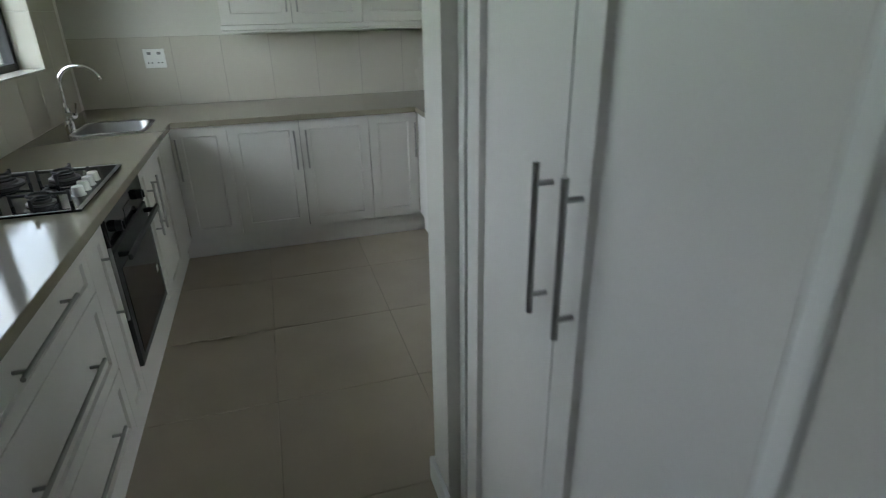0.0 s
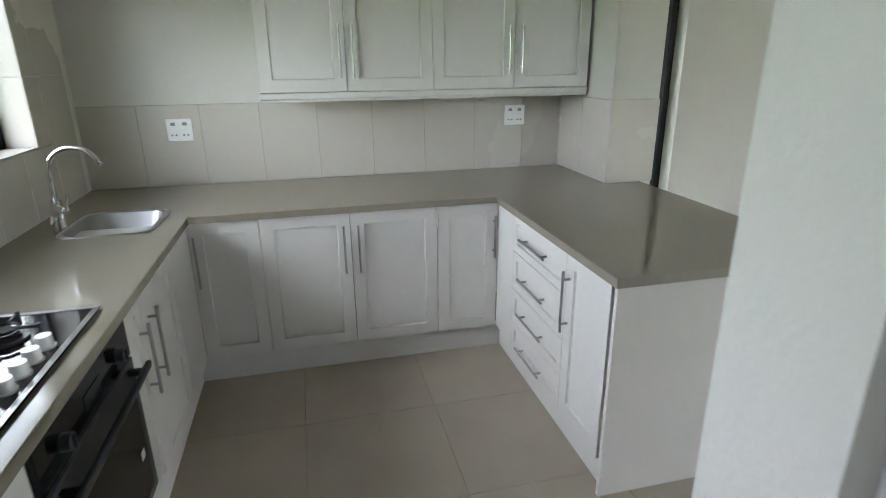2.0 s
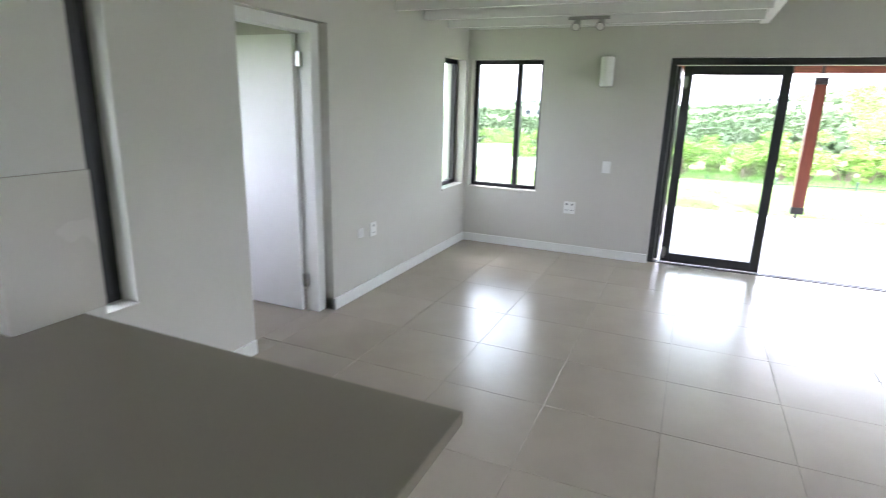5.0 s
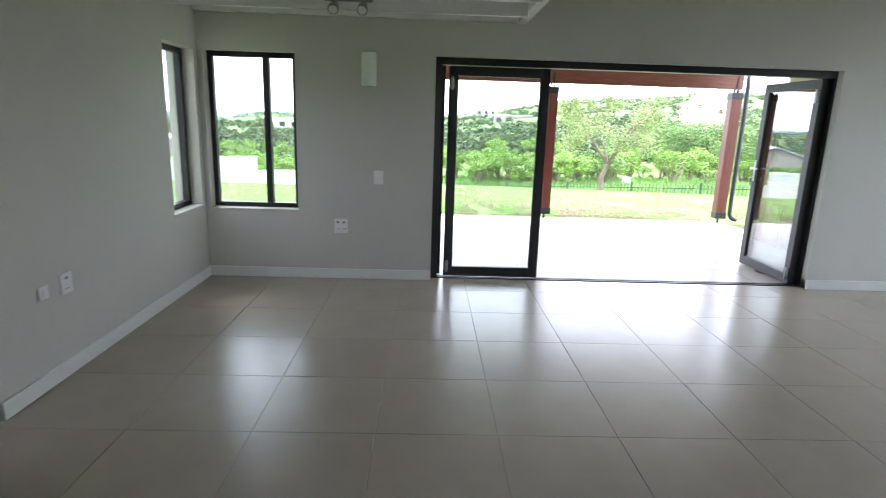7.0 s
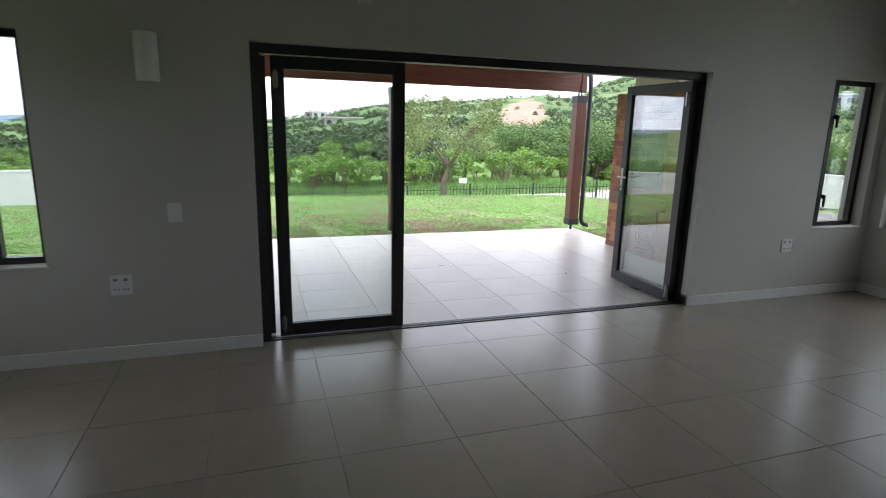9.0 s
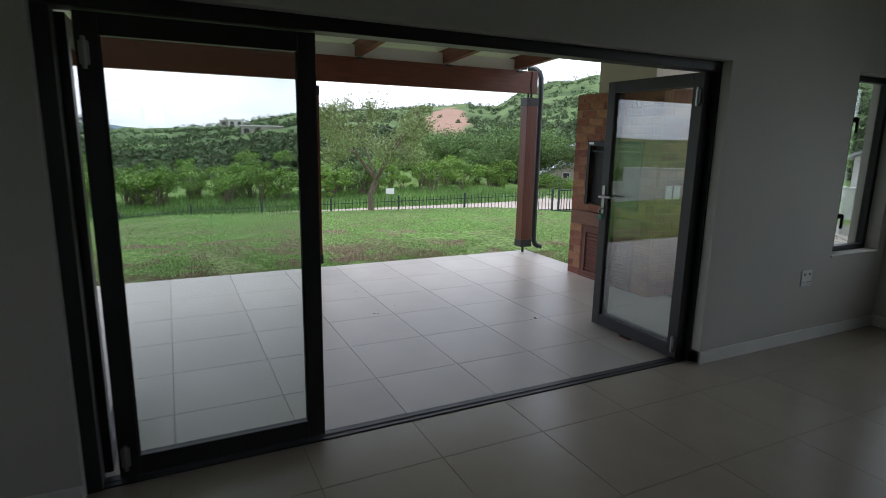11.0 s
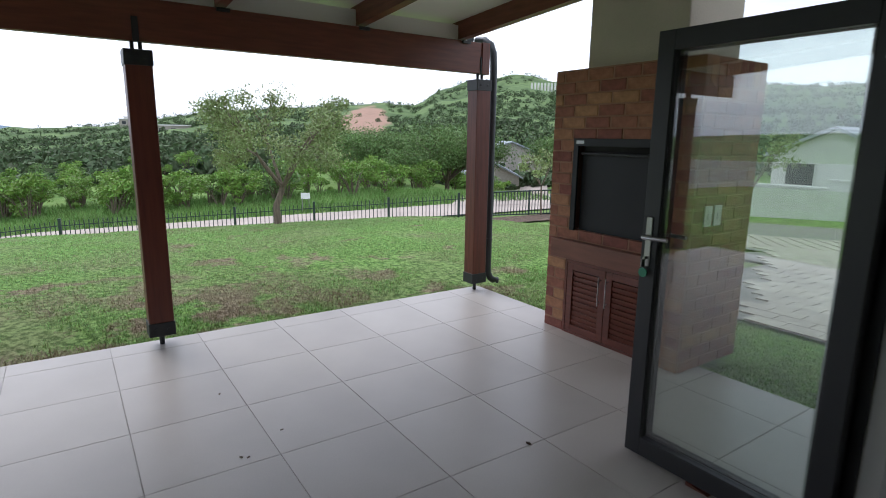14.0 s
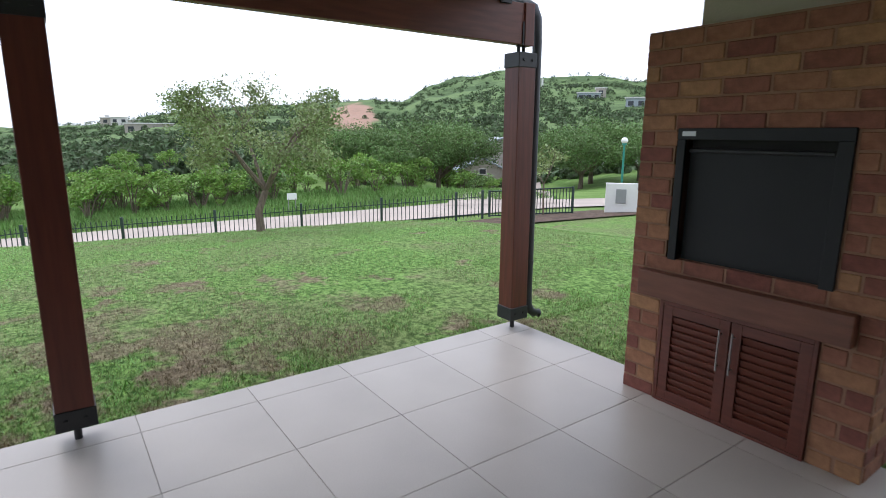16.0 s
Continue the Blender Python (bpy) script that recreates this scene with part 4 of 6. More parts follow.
sl = thing("wall_tiles", (WX, 2.0, 0.9), "beige wall tiles round the kitchen window", "wall tiles", kind="structure")
ys = [-0.85 + 0.31 * k for k in range(18)]
for a, b in zip(ys, ys[1:]):
    for z0, z1 in ((0.9, 1.525), (1.525, 2.15)):
        lo, hi = a + 0.0012, min(b - 0.0012, NY - 0.011)
        if hi - lo < 0.02:
            continue
        pieces = [(lo, hi, z0 + 0.0012, z1 - 0.0012)]
        if hi > 1.95 and lo < 3.965:
            if z0 < 1.2:
                pieces = [(lo, hi, z0 + 0.0012, 1.208)] + ([(3.967, hi, 1.2095, z1 - 0.0012)] if hi > 3.98 else []) + ([(lo, 1.948, 1.2095, z1 - 0.0012)] if lo < 1.93 else [])
            else:
                pieces = ([(3.967, hi, z0 + 0.0012, z1 - 0.0012)] if hi > 3.98 else []) + ([(lo, 1.948, z0 + 0.0012, z1 - 0.0012)] if lo < 1.93 else [])
        if hi > 0.58 and lo < 1.0:
            pieces = [(lo, hi, z0 + 0.0012, 1.208)] if z0 < 1.2 else []
            pieces += [(u, v, max(z0, 1.209) + 0.0012, z1 - 0.0012) for u, v in ((lo, min(hi, 0.578)), (max(lo, 1.002), hi)) if v - u > 0.02]
        for p in pieces:
            bpart("tile", TILE_WALL, sl, WX + 0.001, WX + 0.009, *p, bev=0.0012)
for z0, z1 in ((1.21, 1.525), (1.525, 2.08)):
    bpart("reveal_tile", TILE_WALL, sl, WX - 0.115, WX + 0.009, 3.957, 3.9645, z0 + 0.001, z1 - 0.001, bev=0.001)
bpart("sill_tile", TILE_WALL, sl, WX - 0.115, WX + 0.009, 1.95, 3.956, 1.2105, 1.219, bev=0.001)

# ---- folding doors to the patio ----
fr = thing("door_surround", (7.12, 0.55, 0), "charcoal aluminium surround of the folding doors", "door frame", kind="structure")
part("head", boxes((7.07, 7.18, DOOR_Y0, DOOR_Y1, DOOR_Z - 0.062, DOOR_Z), bev=0.003), ALU, fr)
part("jamb", boxes((7.07, 7.18, DOOR_Y0, DOOR_Y0 + 0.018, 0, DOOR_Z - 0.062), bev=0.003), ALU, fr)
part("jamb", boxes((7.07, 7.18, DOOR_Y1 - 0.06, DOOR_Y1, 0, DOOR_Z - 0.062), bev=0.003), ALU, fr)
part("threshold", boxes((7.085, 7.17, DOOR_Y0 + 0.018, DOOR_Y1 - 0.06, -0.004, 0.006), (7.118, 7.138, DOOR_Y0 + 0.018, DOOR_Y1 - 0.06, 0.006, 0.010), bev=0.001), ALU, fr, "aluminium floor track")


def leaf_door(label, m, length, z0=0.018, z1=2.005, handle=False, hinges=()):
    """A glazed leaf in local x from 0 to length, 0.045 thick about y = 0."""
    ob = thing("folding_door", m @ Vector((length / 2, 0, z0)), label, "door", "folding doors")
    S, h = 0.082, 0.0225
    part("leaf_frame", boxes((0, S, -h, h, z0, z1), (length - S, length, -h, h, z0, z1), (S, length - S, -h, h, z0, z0 + 0.095), (S, length - S, -h, h, z1 - 0.085, z1), bev=0.003), ALU, ob, "", m)
    part("glazing_bead", boxes((S, S + 0.006, -h + 0.006, h - 0.006, z0 + 0.095, z1 - 0.085), (length - S - 0.006, length - S, -h + 0.006, h - 0.006, z0 + 0.095, z1 - 0.085)), SHADE_AND_RUBBER, ob, "black rubber bead", m)
    pn = part("pane", boxes((S + 0.006, length - S - 0.006, -0.003, 0.003, z0 + 0.095, z1 - 0.085)), GLASS, ob, "clear glass", m)
    pn.visible_shadow = False
    for hx, hz, s in hinges:
        bm = boxes((hx - 0.018, hx + 0.018, s * h, s * (h + 0.012), hz - 0.045, hz + 0.045) if s > 0 else (hx - 0.018, hx + 0.018, s * (h + 0.012), s * h, hz - 0.045, hz + 0.045), bev=0.003)
        part("hinge", rod(bm, (hx, s * (h + 0.014), hz - 0.06), (hx, s * (h + 0.014), hz + 0.06), 0.009), BLACKSTEEL if hz > 5 else STEEL, ob, "metal hinge", m)
    if handle:
        hx = length - 0.038
        for s in (-1, 1):
            lo, hi = sorted((s * h, s * (h + 0.008)))
            pl = part("handle_plate", boxes((hx - 0.016, hx + 0.016, lo, hi, 0.965, 1.195), bev=0.003), STEEL, ob, "steel lock plate", m)
            bm = rod(bmesh.new(), (hx, s * h, 1.105), (hx, s * (h + 0.05), 1.105), 0.009)
            pipe(bm, [(hx, s * (h + 0.05), 1.105), (hx - 0.03, s * (h + 0.056), 1.106), (hx - 0.125, s * (h + 0.05), 1.108)], 0.009, 10)
            part("lever", bm, STEEL, pl, "", m)
        bm = rod(bmesh.new(), (hx, h, 1.005), (hx, h + 0.03, 1.005), 0.007)
        box(bm, hx - 0.002, hx + 0.002, h + 0.02, h + 0.045, 0.965, 1.0)
        part("key", bm, STEEL, ob, "", m)
        part("key_tag", rod(bmesh.new(), (hx, h + 0.024, 0.938), (hx, h + 0.030, 0.938), 0.022, n=20), KEYTAG, ob, "green key tag", m)
    return ob


leaf_door("charcoal aluminium glazed door leaf across the opening", pose(7.13, 2.275, 0, 0, 0, -90), 0.932, hinges=[(0.03, 0.12, -1), (0.03, 1.85, -1)])
leaf_door("charcoal aluminium glazed door leaf folded out from the jamb", pose(7.185, 2.327, 0, 0, 0, 0), 0.86, hinges=[(0.03, 0.12, 1), (0.03, 1.85, 1)])
leaf_door("charcoal aluminium glazed door leaf standing open, with handle", pose(7.105, -1.226, 0, 0, 0, 0), 0.895, handle=True, hinges=[(0.03, 0.12, 1), (0.03, 1.85, 1)])
leaf_door("charcoal aluminium glazed door leaf folded against the jamb", pose(7.112, -1.2745, 0, 0, 0, 0), 0.887)
dw = thing("door_stop", (7.62, -1.215, 0), "small dark wedge holding the open door leaf", "door stop")
bm = bmesh.new()
vs = [bm.verts.new(p) for p in ((7.55, -1.26, 0.001), (7.66, -1.26, 0.001), (7.66, -1.20, 0.001), (7.55, -1.20, 0.001), (7.64, -1.26, 0.018), (7.66, -1.26, 0.018), (7.66, -1.20, 0.018), (7.64, -1.20, 0.018))]
for q in ((0, 3, 2, 1), (4, 5, 6, 7), (0, 1, 5, 4), (1, 2, 6, 5), (2, 3, 7, 6), (3, 0, 4, 7)):
    bm.faces.new([vs[i] for i in q])
part("wedge", bm, WOOD_D, dw)

# ---- patio roof ----
BX0, BX1, BZ0, BZ1 = 10.80, 10.87, 2.145, 2.425
bmn = thing("patio_beam", (10.83, 1.8, BZ0), "red-stained timber beam carrying the patio roof", "beam")
part("beam", boxes((BX0, BX1, -2.485, 4.4, BZ0, BZ1), bev=0.005), WOOD_H, bmn)
for y in (-2.21, -1.165, -0.05, 1.05, 2.15, 3.25, 4.34):
    rf = thing("rafter", (9.0, y, 2.43), "red-stained timber rafter of the patio roof", "rafter", "patio rafters")
    bm = bmesh.new()
    w = 0.037
    xs = (EX + T, 11.05)
    low = (2.67, 2.43)
    vs = [bm.verts.new((x, y + s * w, z + dz)) for x, z in zip(xs, low) for s in (-1, 1) for dz in (0, 0.16)]
    for q in ((0, 1, 3, 2), (4, 6, 7, 5), (0, 4, 5, 1), (2, 3, 7, 6), (0, 2, 6, 4), (1, 5, 7, 3)):
        bm.faces.new([vs[i] for i in q])
    part("timber", bm, WOOD_H, rf)
    part("hanger_strap", boxes((10.775, 10.80, y - 0.045, y + 0.045, 2.40, 2.424)), BLACKSTEEL, rf, "black steel strap")
bm = bmesh.new()
vs = [bm.verts.new((x, y, z)) for y in (-2.30, 4.4) for x, z in ((EX + T, 2.834), (11.15, 2.586), (11.15, 2.66), (EX + T, 2.91))]
for q in ((0, 1, 2, 3), (7, 6, 5, 4), (0, 4, 5, 1), (1, 5, 6, 2), (2, 6, 7, 3), (3, 7, 4, 0)):
    bm.faces.new([vs[i] for i in q])
tagged(part("patio_roof", bm, CEIL), "cream boarded roof over the patio", "roof", kind="structure")
fascia = thing("infill_board", (10.9, 1.8, 2.43), "cream board between the rafter ends", "board")
part("board", boxes((10.875, 10.885, -2.28, 4.4, 2.43, 2.57)), CEIL, fascia)


def post(y, wide, label):
    p = thing("patio_post", (10.83, y, 0), label, "post", "patio posts")
    h = wide / 2
    part("foot_rod", rod(bmesh.new(), (10.83, y, -0.003), (10.83, y, 0.09), 0.018), BLACKSTEEL, p, "black steel foot")
    part("timber", boxes((10.83 - 0.075, 10.83 + 0.075, y - h, y + h, 0.085, 2.085), bev=0.005), WOOD, p)
    for z0, z1 in ((0.083, 0.185), (1.985, 2.087)):
        st = part("strap", boxes((10.83 - 0.081, 10.83 + 0.081, y - h - 0.006, y + h + 0.006, z0, z1), bev=0.004), BLACKSTEEL, p, "black steel strap")
        for dy in (-h * 0.5, h * 0.5):
            part("bolt", rod(bmesh.new(), (10.749, y + dy, (z0 + z1) / 2), (10.740, y + dy, (z0 + z1) / 2), 0.010, n=6), BLACKSTEEL, st)
    for s in (-1, 1):
        part("head_rod", rod(bmesh.new(), (10.83, y + s * h * 0.3, 2.08), (10.83, y + s * h * 0.3, 2.15), 0.013), BLACKSTEEL, p)
    part("saddle_plate", boxes((10.792, 10.7995, y - 0.02, y + 0.02, 2.14, 2.30)), BLACKSTEEL, p)
    return p


post(0.52, 0.165, "red-stained timber post with black steel straps")
pe = post(-2.405, 0.165, "red-stained timber corner post with black steel straps")
part("beam_end_plate", boxes((10.786, 10.884, -2.49, -2.40, 2.14, 2.43), bev=0.004), WOOD, pe)
post(3.4, 0.165, "red-stained timber post with black steel straps")
dp = thing("downpipe", (10.9, -2.53, 0.05), "dark green-grey rain downpipe beside the corner post", "downpipe")
pts = [(11.12, -2.58, 2.50), (11.0, -2.59, 2.49), (10.92, -2.605, 2.44), (10.89, -2.615, 2.36), (10.885, -2.62, 2.2), (10.885, -2.62, 0.22), (10.885, -2.625, 0.14), (10.88, -2.65, 0.085), (10.875, -2.69, 0.055), (10.87, -2.74, 0.045)]
part("pipe", pipe(bmesh.new(), pts, 0.036, 14), GUTTER, dp, smooth=True)
for z in (0.5, 1.7):
    part("bracket", rod(bmesh.new(), (10.885, -2.62, z - 0.012), (10.885, -2.62, z + 0.012), 0.040, n=14), GUTTER, dp)
gt = thing("gutter", (11.15, 1.8, 2.49), "charcoal metal roof gutter along the eave", "gutter")
part("trough", boxes((11.12, 11.24, -2.55, 4.4, 2.49, 2.59), bev=0.01), GUTTER, gt)

# ---- brick braai ----
X0, X1, YF, YB, ZT = 8.415, 9.66, -2.265, -2.98, 2.055
br = thing("brick_barbecue", (9.04, -2.62, 0), "built-in face brick barbecue with steel fire box", "barbecue")
cr_ = 0.0045
rows = [(X0, 8.64, YB, YF, 0, ZT), (9.45, X1, YB, YF, 0, ZT), (8.64, 9.45, YB, YF, 1.55, ZT), (8.64, 9.45, YB, YF, 0.60, 0.845), (8.64, 9.45, YB, -2.75, 0, 0.60), (8.64, 9.45, YB, -2.75, 0.845, 1.55)]
for a, b, c, d, e, f in rows:
    part("core", boxes((a, b, c, d - cr_, e, f)), MORTAR, br, "mortar joints")
BRICKS = {}


def brick(w, h, along):
    key = (round(w, 3), round(h, 3), along)
    if key not in BRICKS:
        bm = bmesh.new()
        dpt = 0.03
        if along == "x":
            box(bm, -w / 2, w / 2, -dpt, 0, 0, h)
        else:
            box(bm, -dpt, 0, -w / 2, w / 2, 0, h)
        me = bpy.data.meshes.new("brick")
        bmesh.ops.bevel(bm, geom=bm.edges[:], offset=0.0035, segments=1, affect="EDGES")
        bm.to_mesh(me)
        bm.free()
        me.materials.append(BRICK)
        BRICKS[key] = me
    return BRICKS[key]


def lay(me, x, y, z):
    ob = new("brick", me)
    ob.parent = br
    ob.location = Vector((x, y, z)) - OFF[br]
    return ob


rng = random.Random(4)
COURSE, BL, J = ZT / 24, 0.222, 0.011
HOLES = [(8.635, 9.455, 0.0, 0.605), (8.61, 9.44, 0.84, 1.555), (8.505, 9.58, 0.612, 0.762)]
for k in range(24):
    z = k * COURSE
    h = COURSE - J
    zc = z + h / 2
    # front
    a = X0 + (0 if k % 2 else -0.117)
    while a < X1 - 0.01:
        b = a + BL
        spans = [(max(a, X0), min(b, X1))]
        for h0, h1, z0, z1 in HOLES:
            if z0 - 0.02 < zc < z1 + 0.02:
                spans = [q for s0, s1 in spans for q in ((s0, min(s1, h0)), (max(s0, h1), s1)) if q[1] - q[0] > 0.03]
        for s0, s1 in spans:
            if s1 - s0 > 0.03:
                lay(brick(round(s1 - s0, 2), h, "x"), (s0 + s1) / 2, YF + rng.uniform(-0.0015, 0.0025), z)
        a = b + J
    # ends, the last course standing up
    for side, xe in ((1, X1), (-1, X0)):
        if k >= 22 and side < 0:
            if k == 22:
                a = YB
                while a < YF - 0.05:
                    me = brick(0.073, COURSE * 2 - J, "y")
                    ob = lay(me, xe - 0.002, a + 0.037, z)
                    ob.rotation_euler = (0, 0, math.pi)
                    a += 0.073 + J
            continue
        a = YB + (0 if k % 2 == 0 else -0.117)
        while a < YF - 0.02:
            s0, s1 = max(a, YB), min(a + BL, YF - 0.012)
            if s1 - s0 > 0.03:
                ob = lay(brick(round(s1 - s0, 2), h, "y"), xe + side * rng.uniform(0.002, 0.006), (s0 + s1) / 2, z)
                if side < 0:
                    ob.rotation_euler = (0, 0, math.pi)
            a += BL + J
part("mantel", boxes((8.511, 9.577, YF - 0.02, YF + 0.055, 0.616, 0.762), bev=0.006), MANTEL, br, "brown timber mantel beam")
part("chimney", boxes((8.60, 9.405, -2.95, -2.33, ZT, 4.6), bev=0.01), WALL_OUT, br, "beige plastered chimney")
fb = part("fire_box_frame", boxes((8.622, 9.432, YF - 0.005, YF + 0.012, 1.49, 1.548), (8.622, 8.684, YF - 0.005, YF + 0.012, 0.84, 1.49), (9.386, 9.432, YF - 0.005, YF + 0.012, 0.84, 1.49), bev=0.003), ROLLER, br, "black steel frame of the fire box")
part("roller_panel", boxes((8.684, 9.386, YF - 0.06, YF - 0.045, 0.84, 1.43), bev=0.003), ROLLER, br, "black steel roll-down door")
# dark block in the slot, painting the shade of its depth
part("canopy_slot", boxes((8.684, 9.386, YF - 0.30, YF - 0.06, 1.43, 1.49)), SHADE_AND_RUBBER, br)
bm = rod(bmesh.new(), (8.70, YF - 0.02, 1.435), (9.37, YF - 0.02, 1.435), 0.011)
box(bm, 8.69, 9.38, YF - 0.062, YF - 0.02, 1.425, 1.437, bev=0.002)
part("panel_grip", bm, BLACKSTEEL, br)
part("maker_plate", boxes((9.33, 9.405, YF + 0.0125, YF + 0.014, 1.508, 1.532)), STEEL, fb, "small plain silver plate")
part("door_surround", boxes((9.425, 9.447, YF - 0.03, YF + 0.012, 0, 0.605), (8.643, 8.662, YF - 0.03, YF + 0.012, 0, 0.605), (8.662, 9.425, YF - 0.03, YF + 0.012, 0.582, 0.605), (8.662, 9.425, YF - 0.03, YF + 0.012, 0, 0.016), bev=0.002), WOOD_D, br, "red-stained timber frame")
for a, b, hx in ((9.046, 9.424, 9.086), (8.663, 9.040, 9.018)):
    ld = part("louvre_door", boxes((a, a + 0.055, YF - 0.024, YF + 0.008, 0.018, 0.58), (b - 0.055, b, YF - 0.024, YF + 0.008, 0.018, 0.58), (a + 0.055, b - 0.055, YF - 0.024, YF + 0.008, 0.018, 0.075), (a + 0.055, b - 0.055, YF - 0.024, YF + 0.008, 0.525, 0.58), bev=0.002), WOOD_D, br, "red-stained louvred cupboard door")
    for k in range(11):
        z = 0.092 + k * 0.0405
        bm = boxes((a + 0.055, b - 0.055, -0.004, 0.004, -0.021, 0.021), bev=0.0015)
        part("slat", bm, WOOD_D, ld, "", pose(0, YF - 0.008, z, -19))
    # near-black sheet added to paint the shade between the slats
    part("slat_backing", boxes((a + 0.03, b - 0.03, YF - 0.034, YF - 0.028, 0.03, 0.57)), SHADE_AND_RUBBER, ld)
    bm = rod(bmesh.new(), (hx, YF + 0.035, 0.305), (hx, YF + 0.035, 0.53), 0.005)
    for z in (0.33, 0.505):
        rod(bm, (hx, YF + 0.006, z), (hx, YF + 0.035, z), 0.004, n=8)
    part("handle", bm, STEEL, ld, "brushed steel bar handle")
for y in (-2.43, -2.54):
    plate("outdoor_socket", "x", X0 - 0.008, -1, y, 1.06, 0.085, 0.135, "white weatherproof socket on brick wall", "socket", "switch")

# ---- the land ----
radii = [0.0] + [1.0 * k for k in range(1, 46)] + [float(r) for r in np.geomspace(46.5, 4200, 85)]
angs = sorted([-75 + 0.5 * k for k in range(221)] + [float(a) for a in range(38, 285, 4)])
verts, faces = [(8.0, 0.0, -0.07)], []
for r in radii[1:]:
    for a in angs:
        x, y = 8 + r * math.cos(radians(a)), r * math.sin(radians(a))
        verts.append((x, y, land(x, y)))
n = len(angs)
for k in range(n):
    faces.append((0, 1 + k, 1 + (k + 1) % n))
for i in range(len(radii) - 2):
    for k in range(n):
        a, b = 1 + i * n + k, 1 + i * n + (k + 1) % n
        faces.append((a, a + n, b + n, b))
# the sheet dips under the house
verts = [(x, y, min(z, -0.17) if (-1.4 < x < 10.94 and -3.8 < y < (6.3 if x < 7.3 else 4.3)) and not (x > 7.2 and y < -2.45) and not (x > 10.9) else z - (0.12 if -15.6 < y < -4.6 and 1.0 < x < (8.4 + (-3.95 - y) * 0.42 if y > -9 else 10.5 + (-9 - y) * 1.1) else 0.0)) for x, y, z in verts]
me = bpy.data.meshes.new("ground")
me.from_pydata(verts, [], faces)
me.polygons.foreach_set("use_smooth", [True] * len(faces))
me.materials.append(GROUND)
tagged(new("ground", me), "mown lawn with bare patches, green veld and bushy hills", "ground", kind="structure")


def strip(name, pts, width, mat, lift, label, category):
    """A ribbon of ground along points, following the land."""
    vs, fs = [], []
    pts = [Vector(p) for p in pts]
    m_ = 9
    for i, p in enumerate(pts):
        d = (pts[min(i + 1, len(pts) - 1)] - pts[max(i - 1, 0)]).normalized()
        nrm = Vector((-d.y, d.x))
        for k in range(m_):
            q = p + nrm * width * (k / (m_ - 1) - 0.5)
            vs.append((q.x, q.y, max(land(q.x, q.y), land(q.x + 0.5, q.y), land(q.x - 0.5, q.y), land(q.x, q.y + 0.5), land(q.x, q.y - 0.5)) + lift))
    for i in range(len(pts) - 1):
        for k in range(m_ - 1):
            a = i * m_ + k
            fs.append((a, a + 1, a + m_ + 1, a + m_))
    me = bpy.data.meshes.new(name)
    me.from_pydata(vs, [], fs)
    me.materials.append(mat)
    return tagged(new(name, me), label, category, kind="structure")


FD = Vector((0.345, 0.939))     # along the fence
FN = Vector((0.939, -0.345))    # away from the house


def by_fence(along, off):
    """A place by the fence: metres along it from its middle, metres beyond it."""
    p = Vector((26.1, -5.2)) + FD * along + FN * off
    return p.x, p.y


strip("road", [by_fence(a, 3.4) for a in np.arange(-26, 42, 1.5)], 4.6, ROADM, 0.03, "tan paved road behind the fence", "road")
strip("side_road", [Vector(by_fence(-10, 4.0)) + Vector((0.72, -0.69)) * a for a in np.arange(0, 34, 1.5)], 5.0, ROADM, 0.045, "tan paved side road beyond the gate", "road")
strip("mulch_bed", [by_fence(a, -1.6 - 0.04 * (a + 7) ** 2 * 0.2) for a in np.arange(-15, -4.5, 0.8)], 2.3, MULCH, 0.015, "brown mulch bed along the fence", "flower bed")


# ---- fence and gate ----
def rail_z(a, off=0.0):
    x, y = by_fence(a, off)
    return land(x, y)


fn = thing("fence", (*by_fence(0, 0), rail_z(0)), "dark green steel palisade fence beyond the lawn", "fence")
POSTS = [-7.75] + [-6.74 + 2.73 * k for k in range(18)]
pm = {}


def shared(name, parent, key, make, mat, loc, rot=0.0):
    if key not in pm:
        bm = make()
        me = bpy.data.meshes.new(name)
        bm.to_mesh(me)
        bm.free()
        me.materials.append(mat)
        pm[key] = me
    ob = new(name, pm[key])
    ob.parent = parent
    ob.location = Vector(loc) - OFF[parent]
    ob.rotation_euler = (0, 0, rot)
    return ob


ROT = math.atan2(FD.y, FD.x)
for a in POSTS:
    x, y = by_fence(a, 0)
    z = land(x, y)
    shared("post", fn, "post", lambda: boxes((-0.04, 0.04, -0.04, 0.04, -0.1, 1.06), bev=0.004), FENCE, (x, y, z), ROT)
count = 0
rest = bmesh.new()
for a, b in zip(POSTS, POSTS[1:]):
    xa, ya = by_fence(a, 0)
    xb, yb = by_fence(b, 0)
    za, zb = land(xa, ya), land(xb, yb)
    for h in (0.20, 0.82):
        part("rail", pipe(bmesh.new(), [(xa, ya, za + h), (xb, yb, zb + h)], 0.019, 4), FENCE, fn)
    gaps = round((b - a) / 0.146)
    for k in range(1, gaps):
        t = k / gaps
        x, y, z = xa + (xb - xa) * t, ya + (yb - ya) * t, za + (zb - za) * t
        if count < 280 and a < 20:
            shared("picket", fn, "picket", lambda: boxes((-0.011, 0.011, -0.011, 0.011, 0.08, 0.98)), FENCE, (x, y, z), ROT)
            count += 1
        else:
            box(rest, x - 0.011, x + 0.011, y - 0.011, y + 0.011, z + 0.08, z + 0.98)
tagged(part("far_pickets", rest, FENCE, fn), kind="stuff")
gate = thing("sliding_gate", (*by_fence(-9.5, 0.15), rail_z(-9.5, 0.15)), "dark steel sliding gate with upright bars", "gate")
G0, G1 = Vector((23.35, -12.75)), Vector((21.35, -15.0))
gz = [land(*G0) + 0.05, land(*G1) + 0.05]
